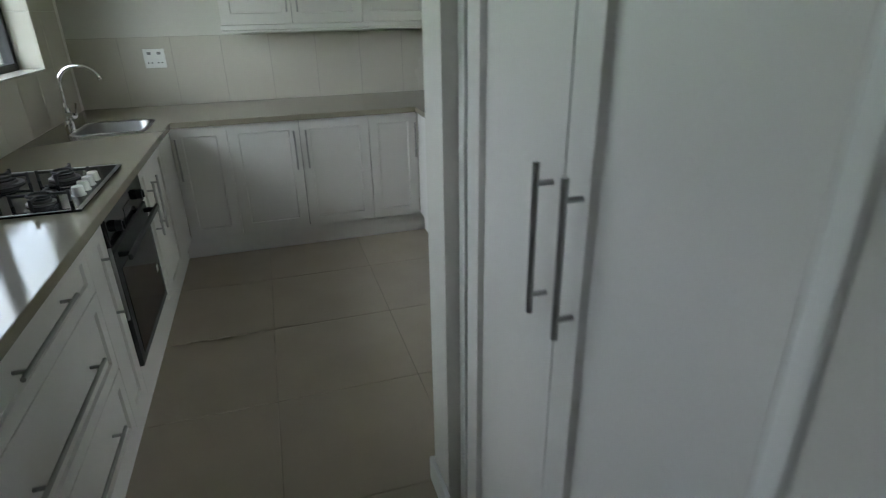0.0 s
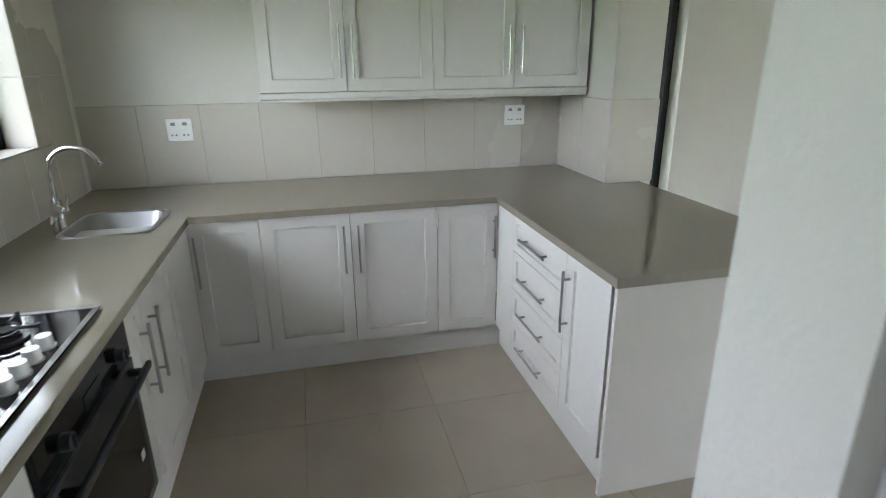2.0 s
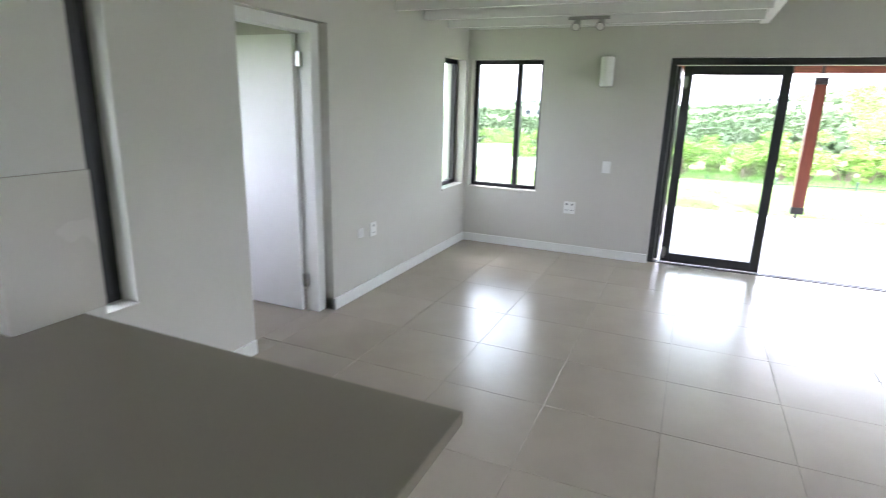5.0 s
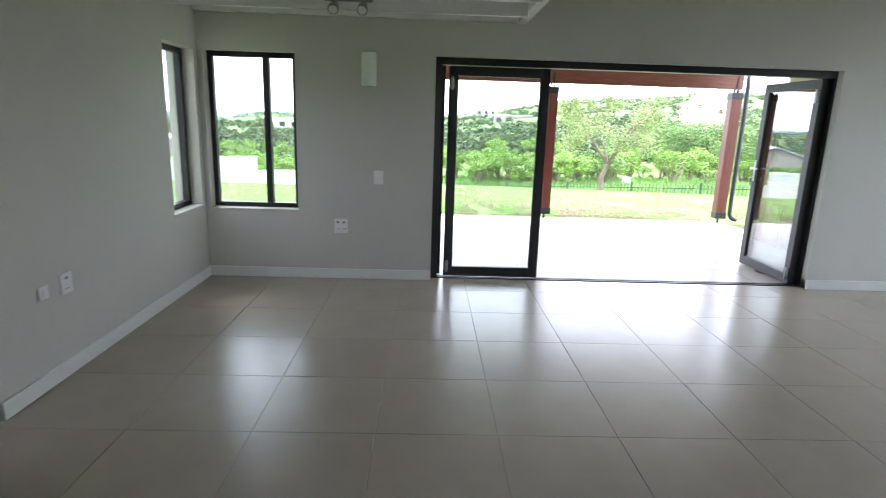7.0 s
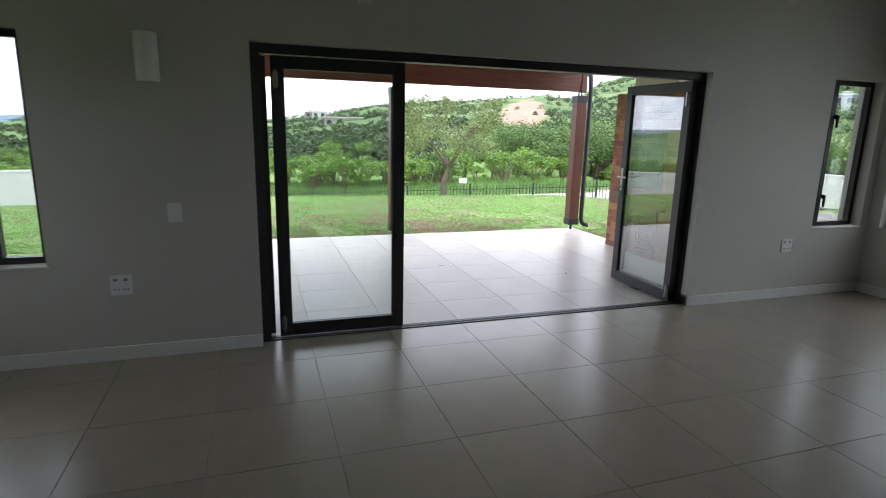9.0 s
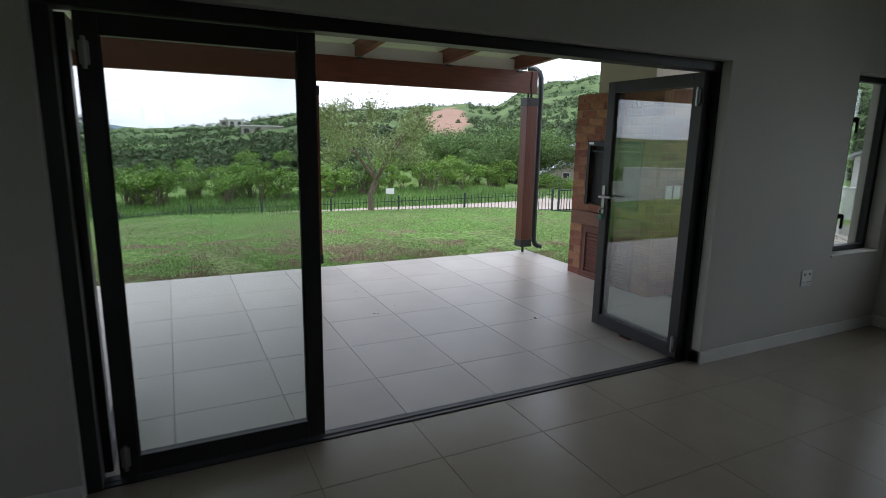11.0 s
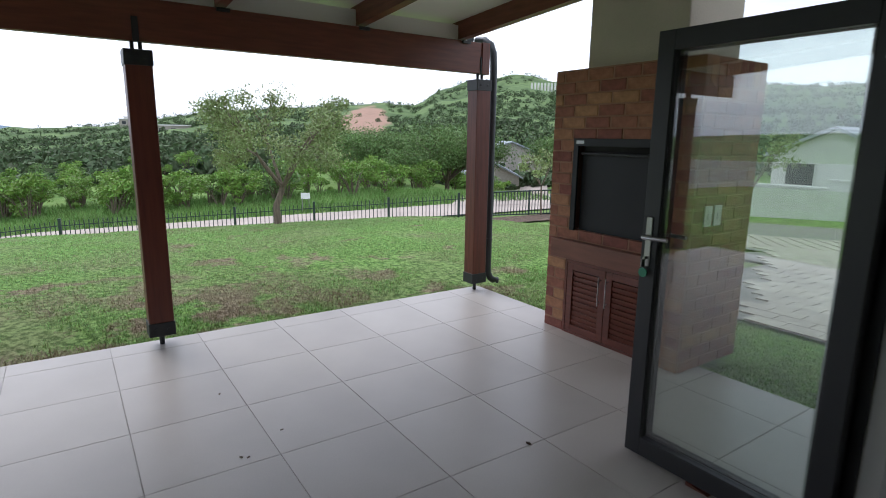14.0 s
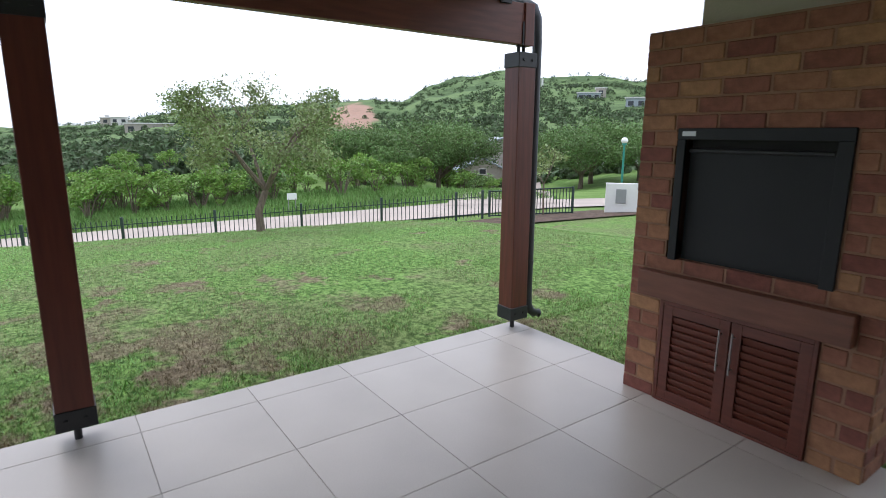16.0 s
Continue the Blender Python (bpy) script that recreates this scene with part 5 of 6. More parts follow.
for t, w in ((0.0, 0.035), (0.5, 0.028), (1.0, 0.035)):
    p = G0.lerp(G1, t)
    z = gz[0] + (gz[1] - gz[0]) * t
    part("upright", boxes((p.x - w, p.x + w, p.y - w, p.y + w, z, z + 0.98), bev=0.003), FENCE, gate)
for h in (0.04, 0.94):
    part("rail", pipe(bmesh.new(), [(*G0, gz[0] + h), (*G1, gz[1] + h)], 0.028, 4), FENCE, gate)
for k in range(1, 26):
    t = k / 26
    p = G0.lerp(G1, t)
    z = gz[0] + (gz[1] - gz[0]) * t
    part("bar", boxes((p.x - 0.011, p.x + 0.011, p.y - 0.011, p.y + 0.011, z + 0.04, z + 0.94)), FENCE, gate)


# ---- plants ----
def leaf_mesh(name, centres, size, rs, mat, flat=0.6):
    """Many small leaves as crossed quads round the given centres (x, y, z, spread)."""
    vs, fs = [], []
    for cx, cy, cz, sp, cnt in centres:
        c = rs.normal(0, 1, (cnt, 3))
        c /= np.linalg.norm(c, axis=1)[:, None] + 1e-6
        c *= (rs.random((cnt, 1)) ** 0.45) * sp
        c[:, 2] *= flat
        c += (cx, cy, cz)
        u = rs.normal(0, 1, (cnt, 3))
        u /= np.linalg.norm(u, axis=1)[:, None]
        w = np.cross(u, rs.normal(0, 1, (cnt, 3)))
        w /= np.linalg.norm(w, axis=1)[:, None] + 1e-6
        s = size * (0.6 + 0.8 * rs.random((cnt, 1)))
        for p in (c - u * s, c + w * s * 0.45, c + u * s, c - w * s * 0.45):
            vs.append(p)
        base = sum(len(v) for v in vs[:-4])
        i = np.arange(cnt)
        fs.append(np.stack([base + i, base + cnt + i, base + 2 * cnt + i, base + 3 * cnt + i], 1))
    me = bpy.data.meshes.new(name)
    me.from_pydata(np.concatenate(vs).tolist(), [], np.concatenate(fs).tolist())
    me.materials.append(mat)
    return me


def tree(name, at, height, spread, leaf, mat, seed, label, limbs=5, leaves=26, trunk=0.11, low=0.30, clump=0.34, lean=0.0, flat=0.6, lean_y=0.0, droop=0.02):
    """A tapered trunk, forked limbs and a crown of small leaves; made at the origin."""
    rs = np.random.RandomState(seed)
    rnd = random.Random(seed)
    root = thing(name, at, label, "tree")
    bm = bmesh.new()
    fork = Vector((lean, 0.05 + lean_y, height * low))
    pipe(bm, [(0, 0, -0.15), (lean * 0.3 + 0.02, 0.02, height * low * 0.5), fork], [trunk * 1.25, trunk, trunk * 0.85], 9)
    ends = []
    for k in range(limbs):
        a = 2 * math.pi * (k + rnd.uniform(-0.25, 0.25)) / limbs
        out = spread * rnd.uniform(0.30, 0.52)
        mid = fork + Vector((math.cos(a) * out * 0.45, math.sin(a) * out * 0.45, height * rnd.uniform(0.16, 0.24)))
        end = fork + Vector((math.cos(a) * out, math.sin(a) * out, height * rnd.uniform(0.34, 0.52)))
        pipe(bm, [fork, mid, end], [trunk * 0.6, trunk * 0.4, trunk * 0.2], 6)
        for j in range(5):
            b = a + rnd.uniform(-1.3, 1.3)
            st = mid.lerp(end, rnd.uniform(0.0, 0.9))
            tip = st + Vector((math.cos(b) * spread * rnd.uniform(0.12, 0.30), math.sin(b) * spread * rnd.uniform(0.12, 0.30), height * rnd.uniform(droop, 0.22)))
            pipe(bm, [st, st.lerp(tip, 0.5) + Vector((0, 0, 0.05)), tip], [trunk * 0.22, trunk * 0.14, trunk * 0.05], 5)
            ends.append(tip)
            ends.append(st.lerp(tip, 0.55))
            for q in range(2):
                t2 = tip + Vector((rnd.uniform(-1, 1), rnd.uniform(-1, 1), rnd.uniform(-0.35, 0.55))) * spread * 0.10
                pipe(bm, [st.lerp(tip, 0.6), t2], [trunk * 0.07, trunk * 0.03], 4)
                ends.append(t2)
    me = bpy.data.meshes.new("trunk")
    bm.to_mesh(me)
    bm.free()
    me.materials.append(BARK)
    tk = new("trunk", me)
    tk.parent = root
    cents = [(p.x, p.y, p.z, spread * clump * rnd.uniform(0.20, 0.48), int(leaves * rnd.uniform(0.6, 1.4))) for p in ends]
    cw = new("crown", leaf_mesh("crown", cents, leaf, rs, mat, flat))
    cw.parent = root
    return root


def on_land(x, y):
    return (x, y, land(x, y))


tree("garden_tree", on_land(19.03, -2.98), 3.15, 2.75, 0.034, LEAF_TREE, 5, "olive green umbrella-shaped tree on the lawn", limbs=6, leaves=150, trunk=0.078, low=0.26, lean=0.05, clump=0.40, flat=0.7, lean_y=-0.2, droop=-0.10)
big = tree("bush_tree", on_land(44.5, -25.3), 6.2, 7.2, 0.095, LEAF_DARK, 8, "dense dark green tree beyond the road", limbs=7, leaves=150, trunk=0.2, low=0.2, clump=0.55, droop=-0.1)
tagged(big, group="trees beyond the road")
for x, y, s, r in ((42.0, -21.5, 0.9, 1.0), (45.5, -23.4, 1.0, 2.2), (46.5, -19.0, 0.8, 4.0), (36.5, -33.0, 0.9, 3.0), (34.5, -37.5, 0.8, 5.0), (38, -36, 0.95, 0.4), (30.5, -35.5, 0.7, 2.6)):
    t = copy_thing(big, Matrix.Translation(on_land(x, y)) @ Matrix.Rotation(r, 4, "Z"))
    t.scale = (s, s, s * 0.95)
sap = tree("young_tree", on_land(13.3, -12.6), 2.4, 1.7, 0.05, LEAF_TREE, 3, "slim young tree beside the driveway", limbs=4, leaves=12, trunk=0.03, low=0.45)
tree("young_tree", on_land(22.0, -14.2), 2.3, 1.6, 0.06, LEAF_TREE, 9, "slim young tree beside the gate", limbs=4, leaves=12, trunk=0.035, low=0.5)


def shrub(seed, mat, label):
    rs = np.random.RandomState(seed)
    rnd = random.Random(seed)
    root = thing("shrub", (0, 0, 0), label, "shrub", "shrubs beyond the road")
    bm = bmesh.new()
    cents = []
    for k in range(9):
        a, o = rnd.uniform(0, 6.28), rnd.uniform(0.2, 1.35)
        tip = Vector((math.cos(a) * o, math.sin(a) * o, rnd.uniform(0.7, 2.5)))
        pipe(bm, [(tip.x * 0.1, tip.y * 0.1, -0.1), (tip.x * 0.45, tip.y * 0.45, tip.z * 0.6), tip], [0.05, 0.03, 0.012], 5)
        cents.append((tip.x, tip.y, tip.z, rnd.uniform(0.35, 0.7), 150))
    me = bpy.data.meshes.new("stem")
    bm.to_mesh(me)
    bm.free()
    me.materials.append(BARK)
    st = new("stem", me)
    st.parent = root
    fo = new("foliage", leaf_mesh("foliage", cents, 0.095, rs, mat, 0.75))
    fo.parent = root
    return root


protos = [shrub(k, LEAF_BRIGHT if k < 4 else LEAF_DARK, "bright green bush in tall grass" if k < 4 else "dark green bush in tall grass") for k in range(6)]
rnd = random.Random(11)
first = set()
for k in range(290):
    al = rnd.uniform(-16, 62)
    off = 10.5 + (7 * rnd.random() if k % 2 else 30 * rnd.random() ** 1.3)
    x, y = by_fence(al, off)
    if al < -6 and off < 16:
        continue
    i = rnd.choice((0, 1, 2, 3, 0, 1, 2, 3, 4, 5)) if off < 30 else rnd.choice((2, 3, 4, 5))
    m = Matrix.Translation(on_land(x, y)) @ Matrix.Rotation(rnd.uniform(0, 6.28), 4, "Z")
    s = rnd.uniform(0.45, 0.88)
    if i not in first:
        first.add(i)
        protos[i].matrix_basis = m
        ob = protos[i]
    else:
        ob = copy_thing(protos[i], m)
    ob.scale = (s * 1.15, s * 1.15, s)

# bushes over the hills
rs = np.random.RandomState(21)
cents = []
while len(cents) < 8800:
    a = radians(rs.uniform(-75, 35))
    r = 52 * (480 / 52) ** rs.random()
    x, y = 8 + r * math.cos(a), r * math.sin(a)
    if 110 < r < 400 and abs(math.degrees(a) + 26.3) < 2.3 and rs.random() < 0.93:
        continue
    if noise.noise((x * 0.02, y * 0.02, 7.0)) + rs.normal(0, 0.25) < -0.12:
        continue
    s = rs.uniform(0.45, 1.25) * (0.8 + r / 300)
    cents.append((x, y, land(x, y) + s * 0.35, s, 34))
me = leaf_mesh("hill_bushes", cents, 0.42, rs, LEAF_FAR, 0.75)
tagged(new("hill_bushes", me), "dark green bush cover on the far hillsides", "bushes", kind="stuff")


# grass blades
def grass(name, spots, h, w, rs, mat, label):
    n = len(spots)
    b = np.array(spots)
    a = rs.uniform(0, 2 * math.pi, n)
    ln = rs.uniform(0.15, 0.9, (n, 1)) * h
    d = np.stack([np.cos(a), np.sin(a), np.zeros(n)], 1)
    p = np.stack([-np.sin(a), np.cos(a), np.zeros(n)], 1)
    hh = h * rs.uniform(0.5, 1.2, n)
    tip = b + d * ln + np.stack([np.zeros(n), np.zeros(n), hh], 1)
    vs = np.concatenate([b - p * w, b + p * w, tip])
    i = np.arange(n)
    me = bpy.data.meshes.new(name)
    me.from_pydata(vs.tolist(), [], np.stack([i, i + n, i + 2 * n], 1).tolist())
    me.materials.append(mat)
    return tagged(new(name, me), label, "grass", kind="stuff")


spots = []
while len(spots) < 190000:
    u = rs.random()
    x = 10.97 + 14.0 * u ** 1.7
    y = rs.uniform(-11, 9) if x > 12.5 else rs.uniform(-6, 6)
    if noise.noise((x * 0.9, y * 0.9, 1.0)) + 0.5 * noise.noise((x * 3.1, y * 3.1, 4.0)) > 0.20 + rs.random() * 0.25 - 0.25 * max(0.0, 1 - (x - 10.95) / 1.6):
        continue
    spots.append((x, y, land(x, y) - 0.005))
while len(spots) < 212000:
    x, y = rs.uniform(7.3, 11), rs.uniform(-4.9, -2.54)
    if X0 - 0.02 < x < X1 + 0.02 and y > YB - 0.02:
        continue
    spots.append((x, y, land(x, y) - 0.005))
grass("lawn_grass", spots, 0.030, 0.0045, rs, GRASSM, "short green lawn grass with bare patches")
spots = []
for k in range(60000):
    x, y = by_fence(rs.uniform(-14, 50), rs.uniform(6.0, 16.0))
    spots.append((x, y, land(x, y) - 0.02))
grass("tall_grass", spots, 0.34, 0.02, rs, TALLGRASS, "tall green grass beyond the road")

# ---- beyond the garden ----
def house(at, rz, w, d, h, roof_h, wall_mat, roof_mat, label, windows=(), overhang=0.35, category="house"):
    """A gabled house; local x along the gable front, -y the front. windows: (x, z, w, h)."""
    ob = thing("house", at, label, category)
    m = Matrix.Translation(at) @ Matrix.Rotation(radians(rz), 4, "Z")
    bm = bmesh.new()
    pts = [(-w / 2, 0, -1.0), (w / 2, 0, -1.0), (w / 2, 0, h), (0, 0, h + roof_h), (-w / 2, 0, h)]
    fr_ = [bm.verts.new(p) for p in pts]
    bk = [bm.verts.new((p[0], d, p[2])) for p in pts]
    bm.faces.new(fr_); bm.faces.new(bk[::-1])
    for k in range(5):
        bm.faces.new((fr_[k], bk[k], bk[(k + 1) % 5], fr_[(k + 1) % 5]))
    part("wall", bm, wall_mat, ob, "", m)
    o = overhang
    for s in (-1, 1):
        bm = bmesh.new()
        sl = roof_h / (w / 2)
        a = [(0, -o, h + roof_h + 0.03), (s * (w / 2 + o), -o, h - sl * o + 0.03), (s * (w / 2 + o), d + o, h - sl * o + 0.03), (0, d + o, h + roof_h + 0.03)]
        lo = [bm.verts.new(p) for p in a]
        hi = [bm.verts.new((p[0], p[1], p[2] + 0.14)) for p in a]
        bm.faces.new(lo); bm.faces.new(hi[::-1])
        for k in range(4):
            bm.faces.new((lo[k], hi[k], hi[(k + 1) % 4], lo[(k + 1) % 4]))
        rf = part("roof", bm, roof_mat, ob, "", m)
        for k in range(1, 6):
            t = k / 6
            x0, z0 = s * (w / 2 + o) * t, h + roof_h + 0.17 - (roof_h + sl * o) * t
            part("roof_ridge_line", boxes((x0 - 0.04, x0 + 0.04, -o, d + o, z0 - 0.02, z0 + 0.05)), roof_mat, rf, "", m)
    for x, z, ww, wh in windows:
        wi = part("window", boxes((x - ww / 2 - 0.06, x + ww / 2 + 0.06, -0.05, 0.03, z - 0.06, z + wh + 0.06)), WHITEWALL, ob, "", m)
        part("pane", boxes((x - ww / 2, x + ww / 2, -0.07, -0.055, z, z + wh)), DARKWIN, wi, "dark glass", m)
    return ob


house(on_land(48.6, -33.2), -125, 5.5, 7, 1.3, 1.4, HOUSEWALL, ROOFGREY, "stone-coloured house with grey metal gable roof", [(0, 1.3, 0.6, 0.45), (-1.3, 0.1, 1.0, 0.8)])
house(on_land(53.5, -40.0), -120, 7, 8, 2.5, 1.4, HOUSEWALL, ROOFGREY, "two-storey house with pale grey metal roof", [(-1.5, 1.0, 1.6, 0.7), (1.5, 1.0, 1.2, 0.7)])
house(on_land(43.0, -47.0), -130, 9, 8, 1.3, 1.6, WHITEWALL, ROOFTILE, "white house with grey tiled gable roof", [(0, 0.6, 1.4, 1.1)])
house(on_land(17.6, -28.0), 180, 5.2, 12, 2.3, 1.15, WHITEWALL, ROOFTILE, "white neighbouring house with grey tiled gable", [(-1.3, 0.9, 1.2, 1.0)])
house(on_land(11.5, -30.0), 180, 9.0, 10, 2.4, 1.7, WHITEWALL, ROOFTILE, "white neighbouring house with long grey tiled roof", [(1.5, 0.9, 1.6, 1.0)])
house(on_land(70, 36), 110, 9, 8, 2.2, 1.6, HOUSEWALL, ROOFTILE, "far house with grey roof among bushes", [(0, 0.7, 1.4, 1.1)])


def blocks(name, at, rz, rows, label, category, mats):
    """A far building of flat-roofed blocks with windows."""
    ob = thing(name, at, label, category)
    m = Matrix.Translation(at) @ Matrix.Rotation(radians(rz), 4, "Z")
    for i, (x0, x1, y0, y1, z1) in enumerate(rows):
        bl = part("block", boxes((x0, x1, y0, y1, -3, z1)), mats[i % len(mats)], ob, "", m)
        part("roof_slab", boxes((x0 - 0.4, x1 + 0.4, y0 - 0.4, y1 + 0.4, z1 + 0.01, z1 + 0.35)), WHITEWALL, bl, "", m)
        k = int((x1 - x0) // 3)
        for j in range(k):
            xx = x0 + (j + 0.5) * (x1 - x0) / k
            part("window", boxes((xx - 0.8, xx + 0.8, y0 - 0.06, y0 - 0.02, z1 - 2.2, z1 - 0.8)), DARKWIN, bl, "", m)
    return ob


def far_spot(bearing, r):
    return on_land(8 + r * math.cos(radians(bearing)), r * math.sin(radians(bearing)))


blocks("hilltop_villa", far_spot(-5.6, 300), -96, [(-7, -3, 0, 6, 4.2), (-3, 4, 1, 7, 4.5), (4, 9, 0, 6, 3.4), (-5, -3.5, 2, 5, 5.3)], "pale flat-roofed villa on the hilltop", "house", [HOUSEWALL, WHITEWALL])
blocks("hill_house", far_spot(-50.0, 235), -140, [(-6, 3, 0, 6, 2.4), (1, 5, 1, 6, 4.2)], "blue-grey house on the far hillside", "house", [ROOFGREY, HOUSEWALL])
blocks("hill_house", far_spot(-54.0, 185), -144, [(-3, 3, 0, 5, 2.4)], "blue-grey house on the far hillside", "house", [ROOFGREY, HOUSEWALL])
blocks("hill_house", far_spot(-8.0, 200), -98, [(-7, 7, 0, 6, 1.6)], "low tan house below the hilltop", "house", [HOUSEWALL])
blocks("hill_house", far_spot(15.0, 170), -75, [(-7, 3, 0, 6, 2.6), (3, 8, 1, 7, 4.0)], "pale house on the far slope", "house", [WHITEWALL, HOUSEWALL])
col = thing("white_columns", far_spot(-44.0, 300), "row of unfinished pale columns on the hillside", "columns")
for k in range(8):
    p = Vector(far_spot(-44.0, 300)) + Vector((0.70, 0.71, 0)) * (k - 3.5) * 1.7
    part("column", boxes((p.x - 0.35, p.x + 0.35, p.y - 0.35, p.y + 0.35, p.z - 1, p.z + 4.2)), WHITEWALL, col)
# white garden walls
def garden_wall(pts, h, label):
    ob = thing("garden_wall", (*pts[0], land(*pts[0])), label, "wall", kind="structure")
    for (xa, ya), (xb, yb) in zip(pts, pts[1:]):
        L = math.hypot(xb - xa, yb - ya)
        k = max(1, round(L / 4.5))
        for j in range(k):
            t0, t1 = j / k, (j + 1) / k
            a = Vector((xa + (xb - xa) * t0, ya + (yb - ya) * t0, 0))
            b = Vector((xa + (xb - xa) * t1, ya + (yb - ya) * t1, 0))
            top = max(land(a.x, a.y), land(b.x, b.y)) + h
            m = Matrix.Translation(a) @ Matrix.Rotation(math.atan2(b.y - a.y, b.x - a.x), 4, "Z")
            ln = (b - a).length
            part("wall_panel", boxes((0.0, ln, -0.10, 0.10, -3.2, top)), WHITEWALL, ob, "", m)
            part("coping", boxes((-0.02, ln - 0.025, -0.13, 0.13, top + 0.002, top + 0.06)), WHITEWALL, ob, "", m)
    return ob


garden_wall([(26.6, 5.2), (25.0, 9.5), (20.0, 16.5), (6.0, 21.0), (-8.0, 21.5)], 0.85, "white plastered garden wall stepping down the slope")
garden_wall([(19.4, -18.85), (4.0, -20.5), (-12.0, -21.0)], 1.0, "white plastered boundary wall beyond the driveway")
mw = thing("meter_wall", (19.9, -16.2, land(19.9, -16.2)), "short white wall with a grey meter box", "wall")
z = land(19.9, -16.2)
m = Matrix.Translation((19.9, -16.2, z)) @ Matrix.Rotation(radians(40), 4, "Z")
part("wall", boxes((-0.75, 0.75, -0.12, 0.12, -0.3, 1.05), bev=0.01), WHITEWALL, mw, "", m)
part("meter_box", boxes((0.05, 0.40, 0.12, 0.16, 0.35, 0.85), bev=0.01), PLASTIC_G, mw, "grey meter box", m)
lp = thing("street_lamp", on_land(21.6, -18.1), "green street lamp with a white globe", "street lamp")
lx, ly, lz = on_land(21.6, -18.1)
part("pole", pipe(bmesh.new(), [(lx, ly, lz - 0.2), (lx, ly, lz + 1.4), (lx, ly, lz + 2.55)], [0.05, 0.045, 0.035], 10), POLEGREEN, lp)
bm = bmesh.new()
bmesh.ops.create_uvsphere(bm, u_segments=16, v_segments=10, radius=0.13, matrix=Matrix.Translation((lx, ly, lz + 2.67)))
part("globe", bm, LAMPWHITE, lp, smooth=True)
part("collar", rod(bmesh.new(), (lx, ly, lz + 2.5), (lx, ly, lz + 2.58), 0.09), POLEGREEN, lp)
sg = thing("notice_board", on_land(*by_fence(-1.0, 7.4)), "small white notice board on two legs", "sign")
sx, sy, sz = on_land(*by_fence(-1.0, 7.4))
m = Matrix.Translation((sx, sy, sz)) @ Matrix.Rotation(ROT, 4, "Z")
part("board", boxes((-0.22, 0.22, -0.01, 0.01, 0.55, 0.85), bev=0.004), PLASTIC, sg, "", m)
for s in (-0.16, 0.16):
    part("leg", boxes((s - 0.015, s + 0.015, 0.011, 0.035, -0.1, 0.6)), PLASTIC_G, sg, "", m)
part("text_bars", boxes((-0.15, 0.15, -0.013, -0.0105, 0.74, 0.77), (-0.15, 0.08, -0.013, -0.0105, 0.66, 0.69)), PLASTIC_G, sg, "", m)

# ---- paved driveway beside the house ----
DX0, DX1, DY0, DY1 = 1.0, 17.5, -16.1, -3.95


def paved_to(y):
    """How far the paving reaches towards the lawn."""
    return 8.83 + (-3.95 - y) * 0.42 if y > -9 else 10.95 + (-9 - y) * 1.1


vs, fs = [], []
gx, gy = [DX0 + 0.75 * k for k in range(23)], [DY0 + 0.715 * k for k in range(18)]
for y in gy:
    for x in gx:
        vs.append((x, y, land(x, y) + 0.03))
for j in range(len(gy) - 1):
    for i in range(len(gx) - 1):
        a = j * len(gx) + i
        cx, cy = (gx[i] + gx[i + 1]) / 2, (gy[j] + gy[j + 1]) / 2
        if cx > paved_to(cy) + 0.35:
            continue
        fs.append((a, a + 1, a + len(gx) + 1, a + len(gx)))
me = bpy.data.meshes.new("driveway")
me.from_pydata(vs, [], fs)
me.materials.append(GROUT)
DRIVE = tagged(new("driveway", me), "tan concrete paver driveway", "driveway", kind="structure")
PV = {}
near, far = 0, bmesh.new()
y = -4.05
row = 0
while y > -13.0:
    x = 6.0 + (0.15 if row % 2 else 0)
    while x < 15.5:
        if x < paved_to(y):
            z = land(x, y) + 0.032
            if near < 290 and y > -8.0 and 7.4 < x < 10.8:
                if not PV:
                    bm = boxes((-0.146, 0.146, -0.096, 0.096, 0, 0.016))
                    PV["me"] = bpy.data.meshes.new("paver")
                    bm.to_mesh(PV["me"])
                    bm.free()
                    PV["me"].materials.append(PAVER)
                ob = new("paver", PV["me"])
                ob.parent = DRIVE
                ob.location = (x, y, z)
                near += 1
            else:
                box(far, x - 0.146, x + 0.146, y - 0.096, y + 0.096, z, z + 0.016)
        x += 0.30
    y -= 0.20
    row += 1
tagged(part("far_pavers", far, PAVER, DRIVE), kind="stuff")

# ---- floor tiles ----
TILES = {}


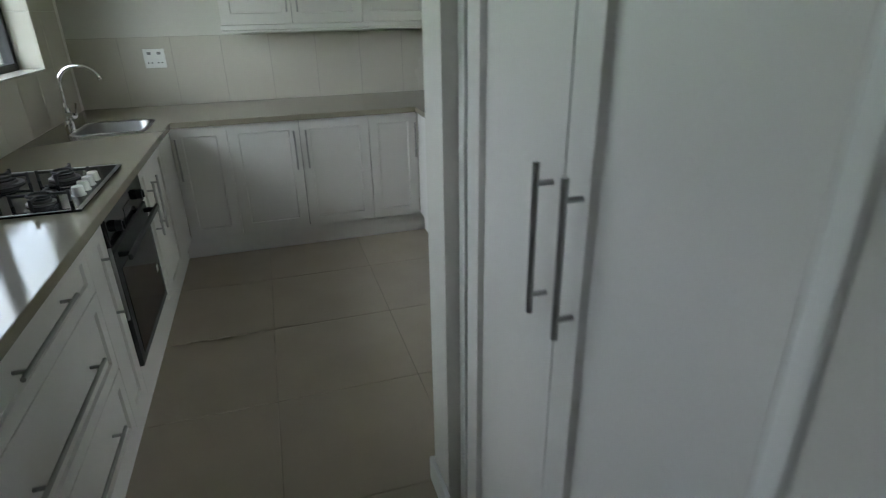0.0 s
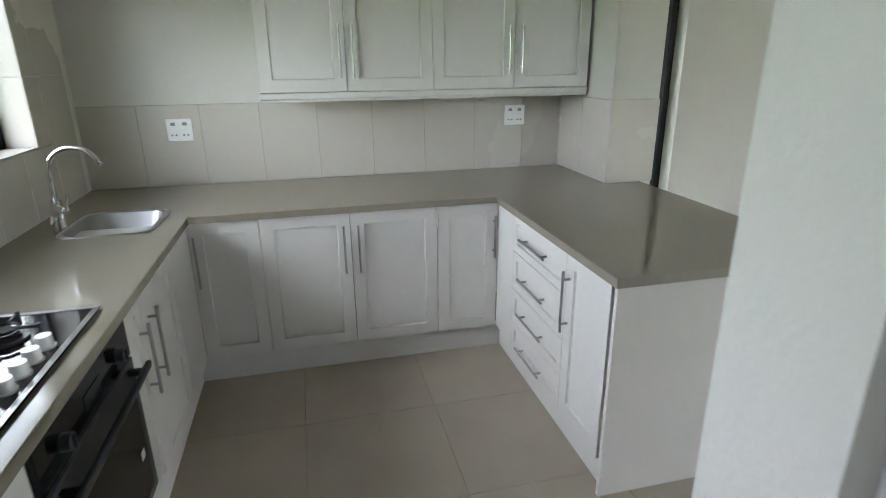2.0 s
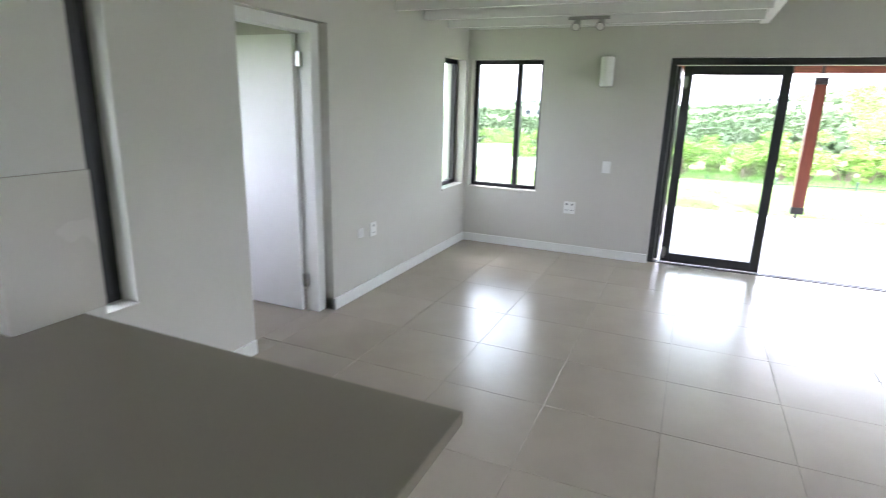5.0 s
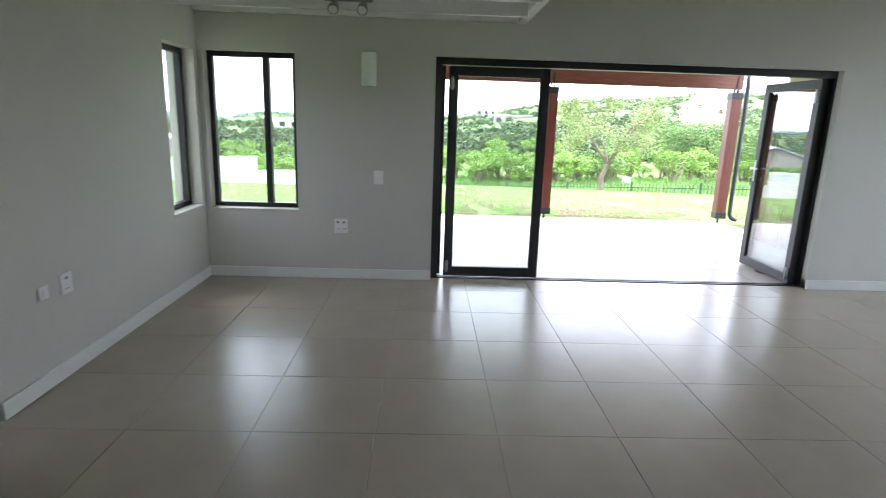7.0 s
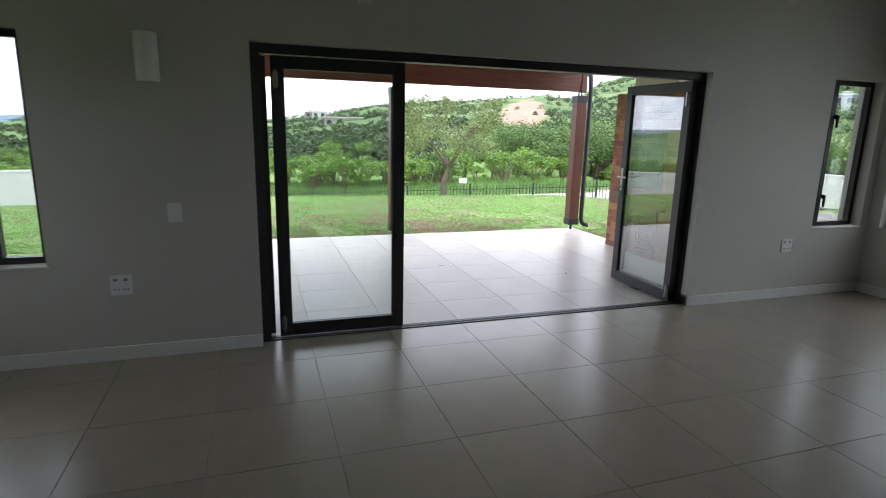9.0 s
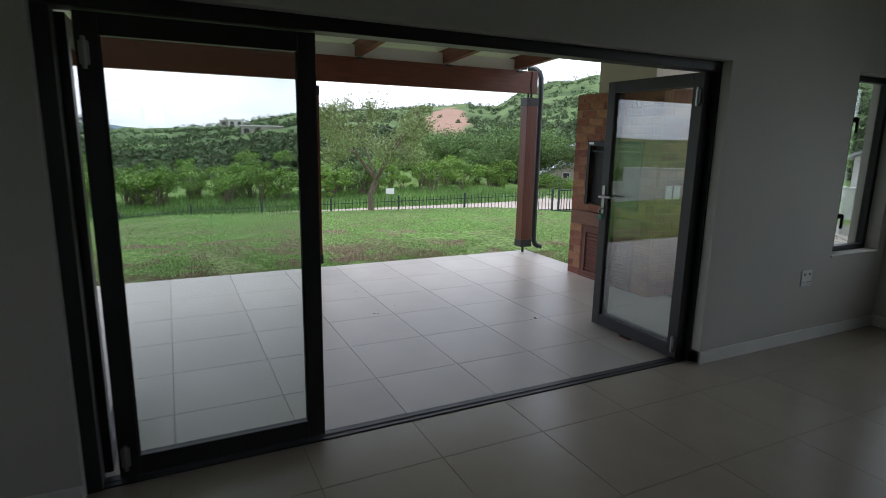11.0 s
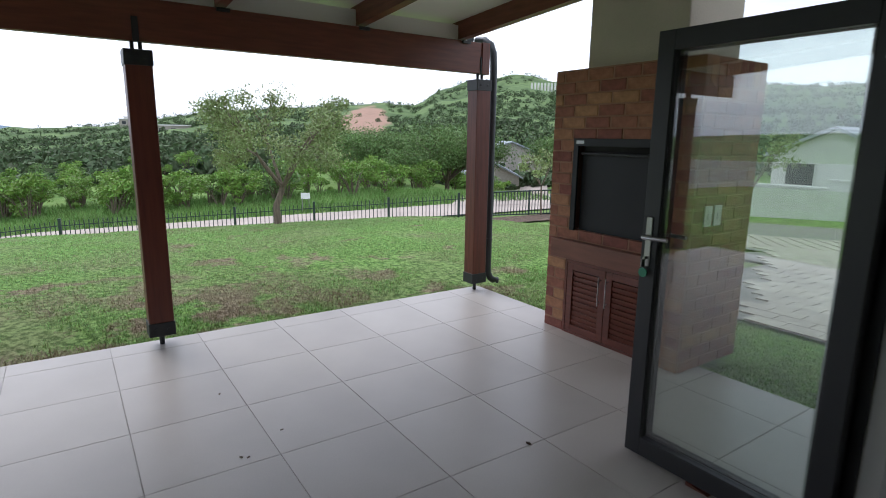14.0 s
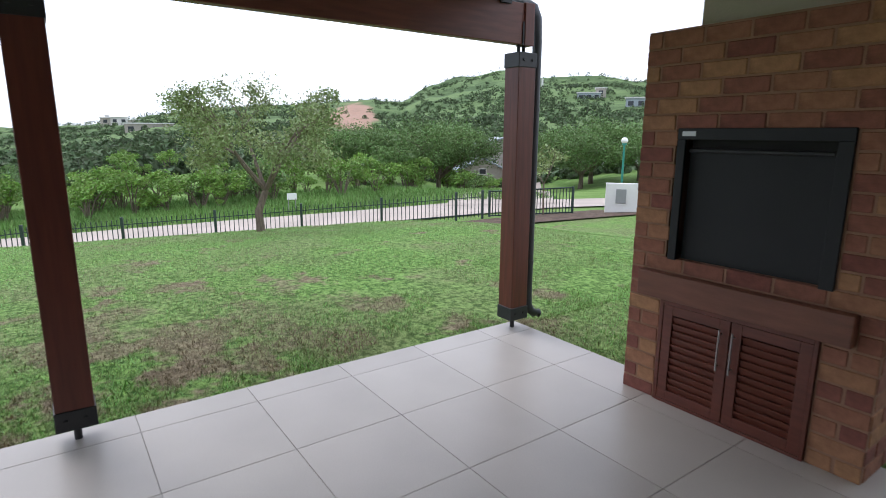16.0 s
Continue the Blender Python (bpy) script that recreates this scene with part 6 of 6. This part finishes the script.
def lay_tiles(parent, x0, x1, y0, y1, ox, oy, sx, sy, mat, skip=()):
    """Square tiles on a grid through (ox, oy), cut at the edges, with open joints."""
    def cuts(lo, hi, o, s):
        k0 = math.floor((lo - o) / s)
        c = [lo]
        while o + (k0 + 1) * s < hi - 0.03:
            k0 += 1
            if o + k0 * s > lo + 0.03:
                c.append(o + k0 * s)
        return c + [hi]

    xs, ys_ = cuts(x0, x1, ox, sx), cuts(y0, y1, oy, sy)
    for a, b in zip(xs, xs[1:]):
        for c, d_ in zip(ys_, ys_[1:]):
            w, h = b - a - 0.003, d_ - c - 0.003
            cx, cy = (a + b) / 2, (c + d_) / 2
            if any(q[0] < cx < q[1] and q[2] < cy < q[3] for q in skip):
                continue
            key = (round(w, 3), round(h, 3), mat.name)
            if key not in TILES:
                bm = boxes((-w / 2, w / 2, -h / 2, h / 2, -0.009, 0.0))
                bmesh.ops.bevel(bm, geom=[e for e in bm.edges if all(v.co.z > -0.001 for v in e.verts)], offset=0.0011, segments=1, affect="EDGES")
                me_ = bpy.data.meshes.new("tile")
                bm.to_mesh(me_)
                bm.free()
                me_.materials.append(mat)
                TILES[key] = me_
            ob = new("tile", TILES[key])
            ob.parent = parent
            ob.location = (cx, cy, 0.0)


lay_tiles(FLOOR, WX, 7.083, SY, NY + 0.14, 6.085, 1.467, 0.6045, 0.604, TILE_FLOOR, skip=[(7.0, 8, -9, DOOR_Y0), (7.0, 8, DOOR_Y1, 9), (-9, 3.46, NY, 9), (4.33, 9, NY, 9)])
lay_tiles(PATIO, 7.172, 10.93, -2.52, 4.4, 8.90, -2.13, 0.604, 0.597, TILE_PATIO)

# ---- a few dead leaves on the patio ----
DEADLEAF = material("dead_leaf_brown", (0.10, 0.06, 0.03), 0.8, var=0.15, scale=30)


def dead_leaf(x, y, rz, s):
    ob = thing("dead_leaf", (x, y, 0.0), "small curled brown leaf lying on patio tiles", "leaf", "dead leaves on the patio")
    bm = bmesh.new()
    rows = []
    for k in range(5):
        u = k / 4 - 0.5
        w = 0.35 * math.cos(u * 2.8) * s
        rows.append([bm.verts.new((u * s, v * w, 0.0015 + abs(v) * 0.18 * s + (u * u) * 0.25 * s)) for v in (-1, 0, 1)])
    for a, b in zip(rows, rows[1:]):
        for k in range(2):
            bm.faces.new((a[k], b[k], b[k + 1], a[k + 1]))
    part("blade", bm, DEADLEAF, ob, "", Matrix.Translation((x, y, 0)) @ Matrix.Rotation(rz, 4, "Z"))


for x, y, rz, s in ((8.97, 0.43, 0.7, 0.022), (8.95, 0.4, 2.0, 0.02), (8.3, -0.83, 3.3, 0.035), (9.12, 0.18, 4.6, 0.016), (9.73, 0.36, 5.9, 0.02)):
    dead_leaf(x, y, rz, s)
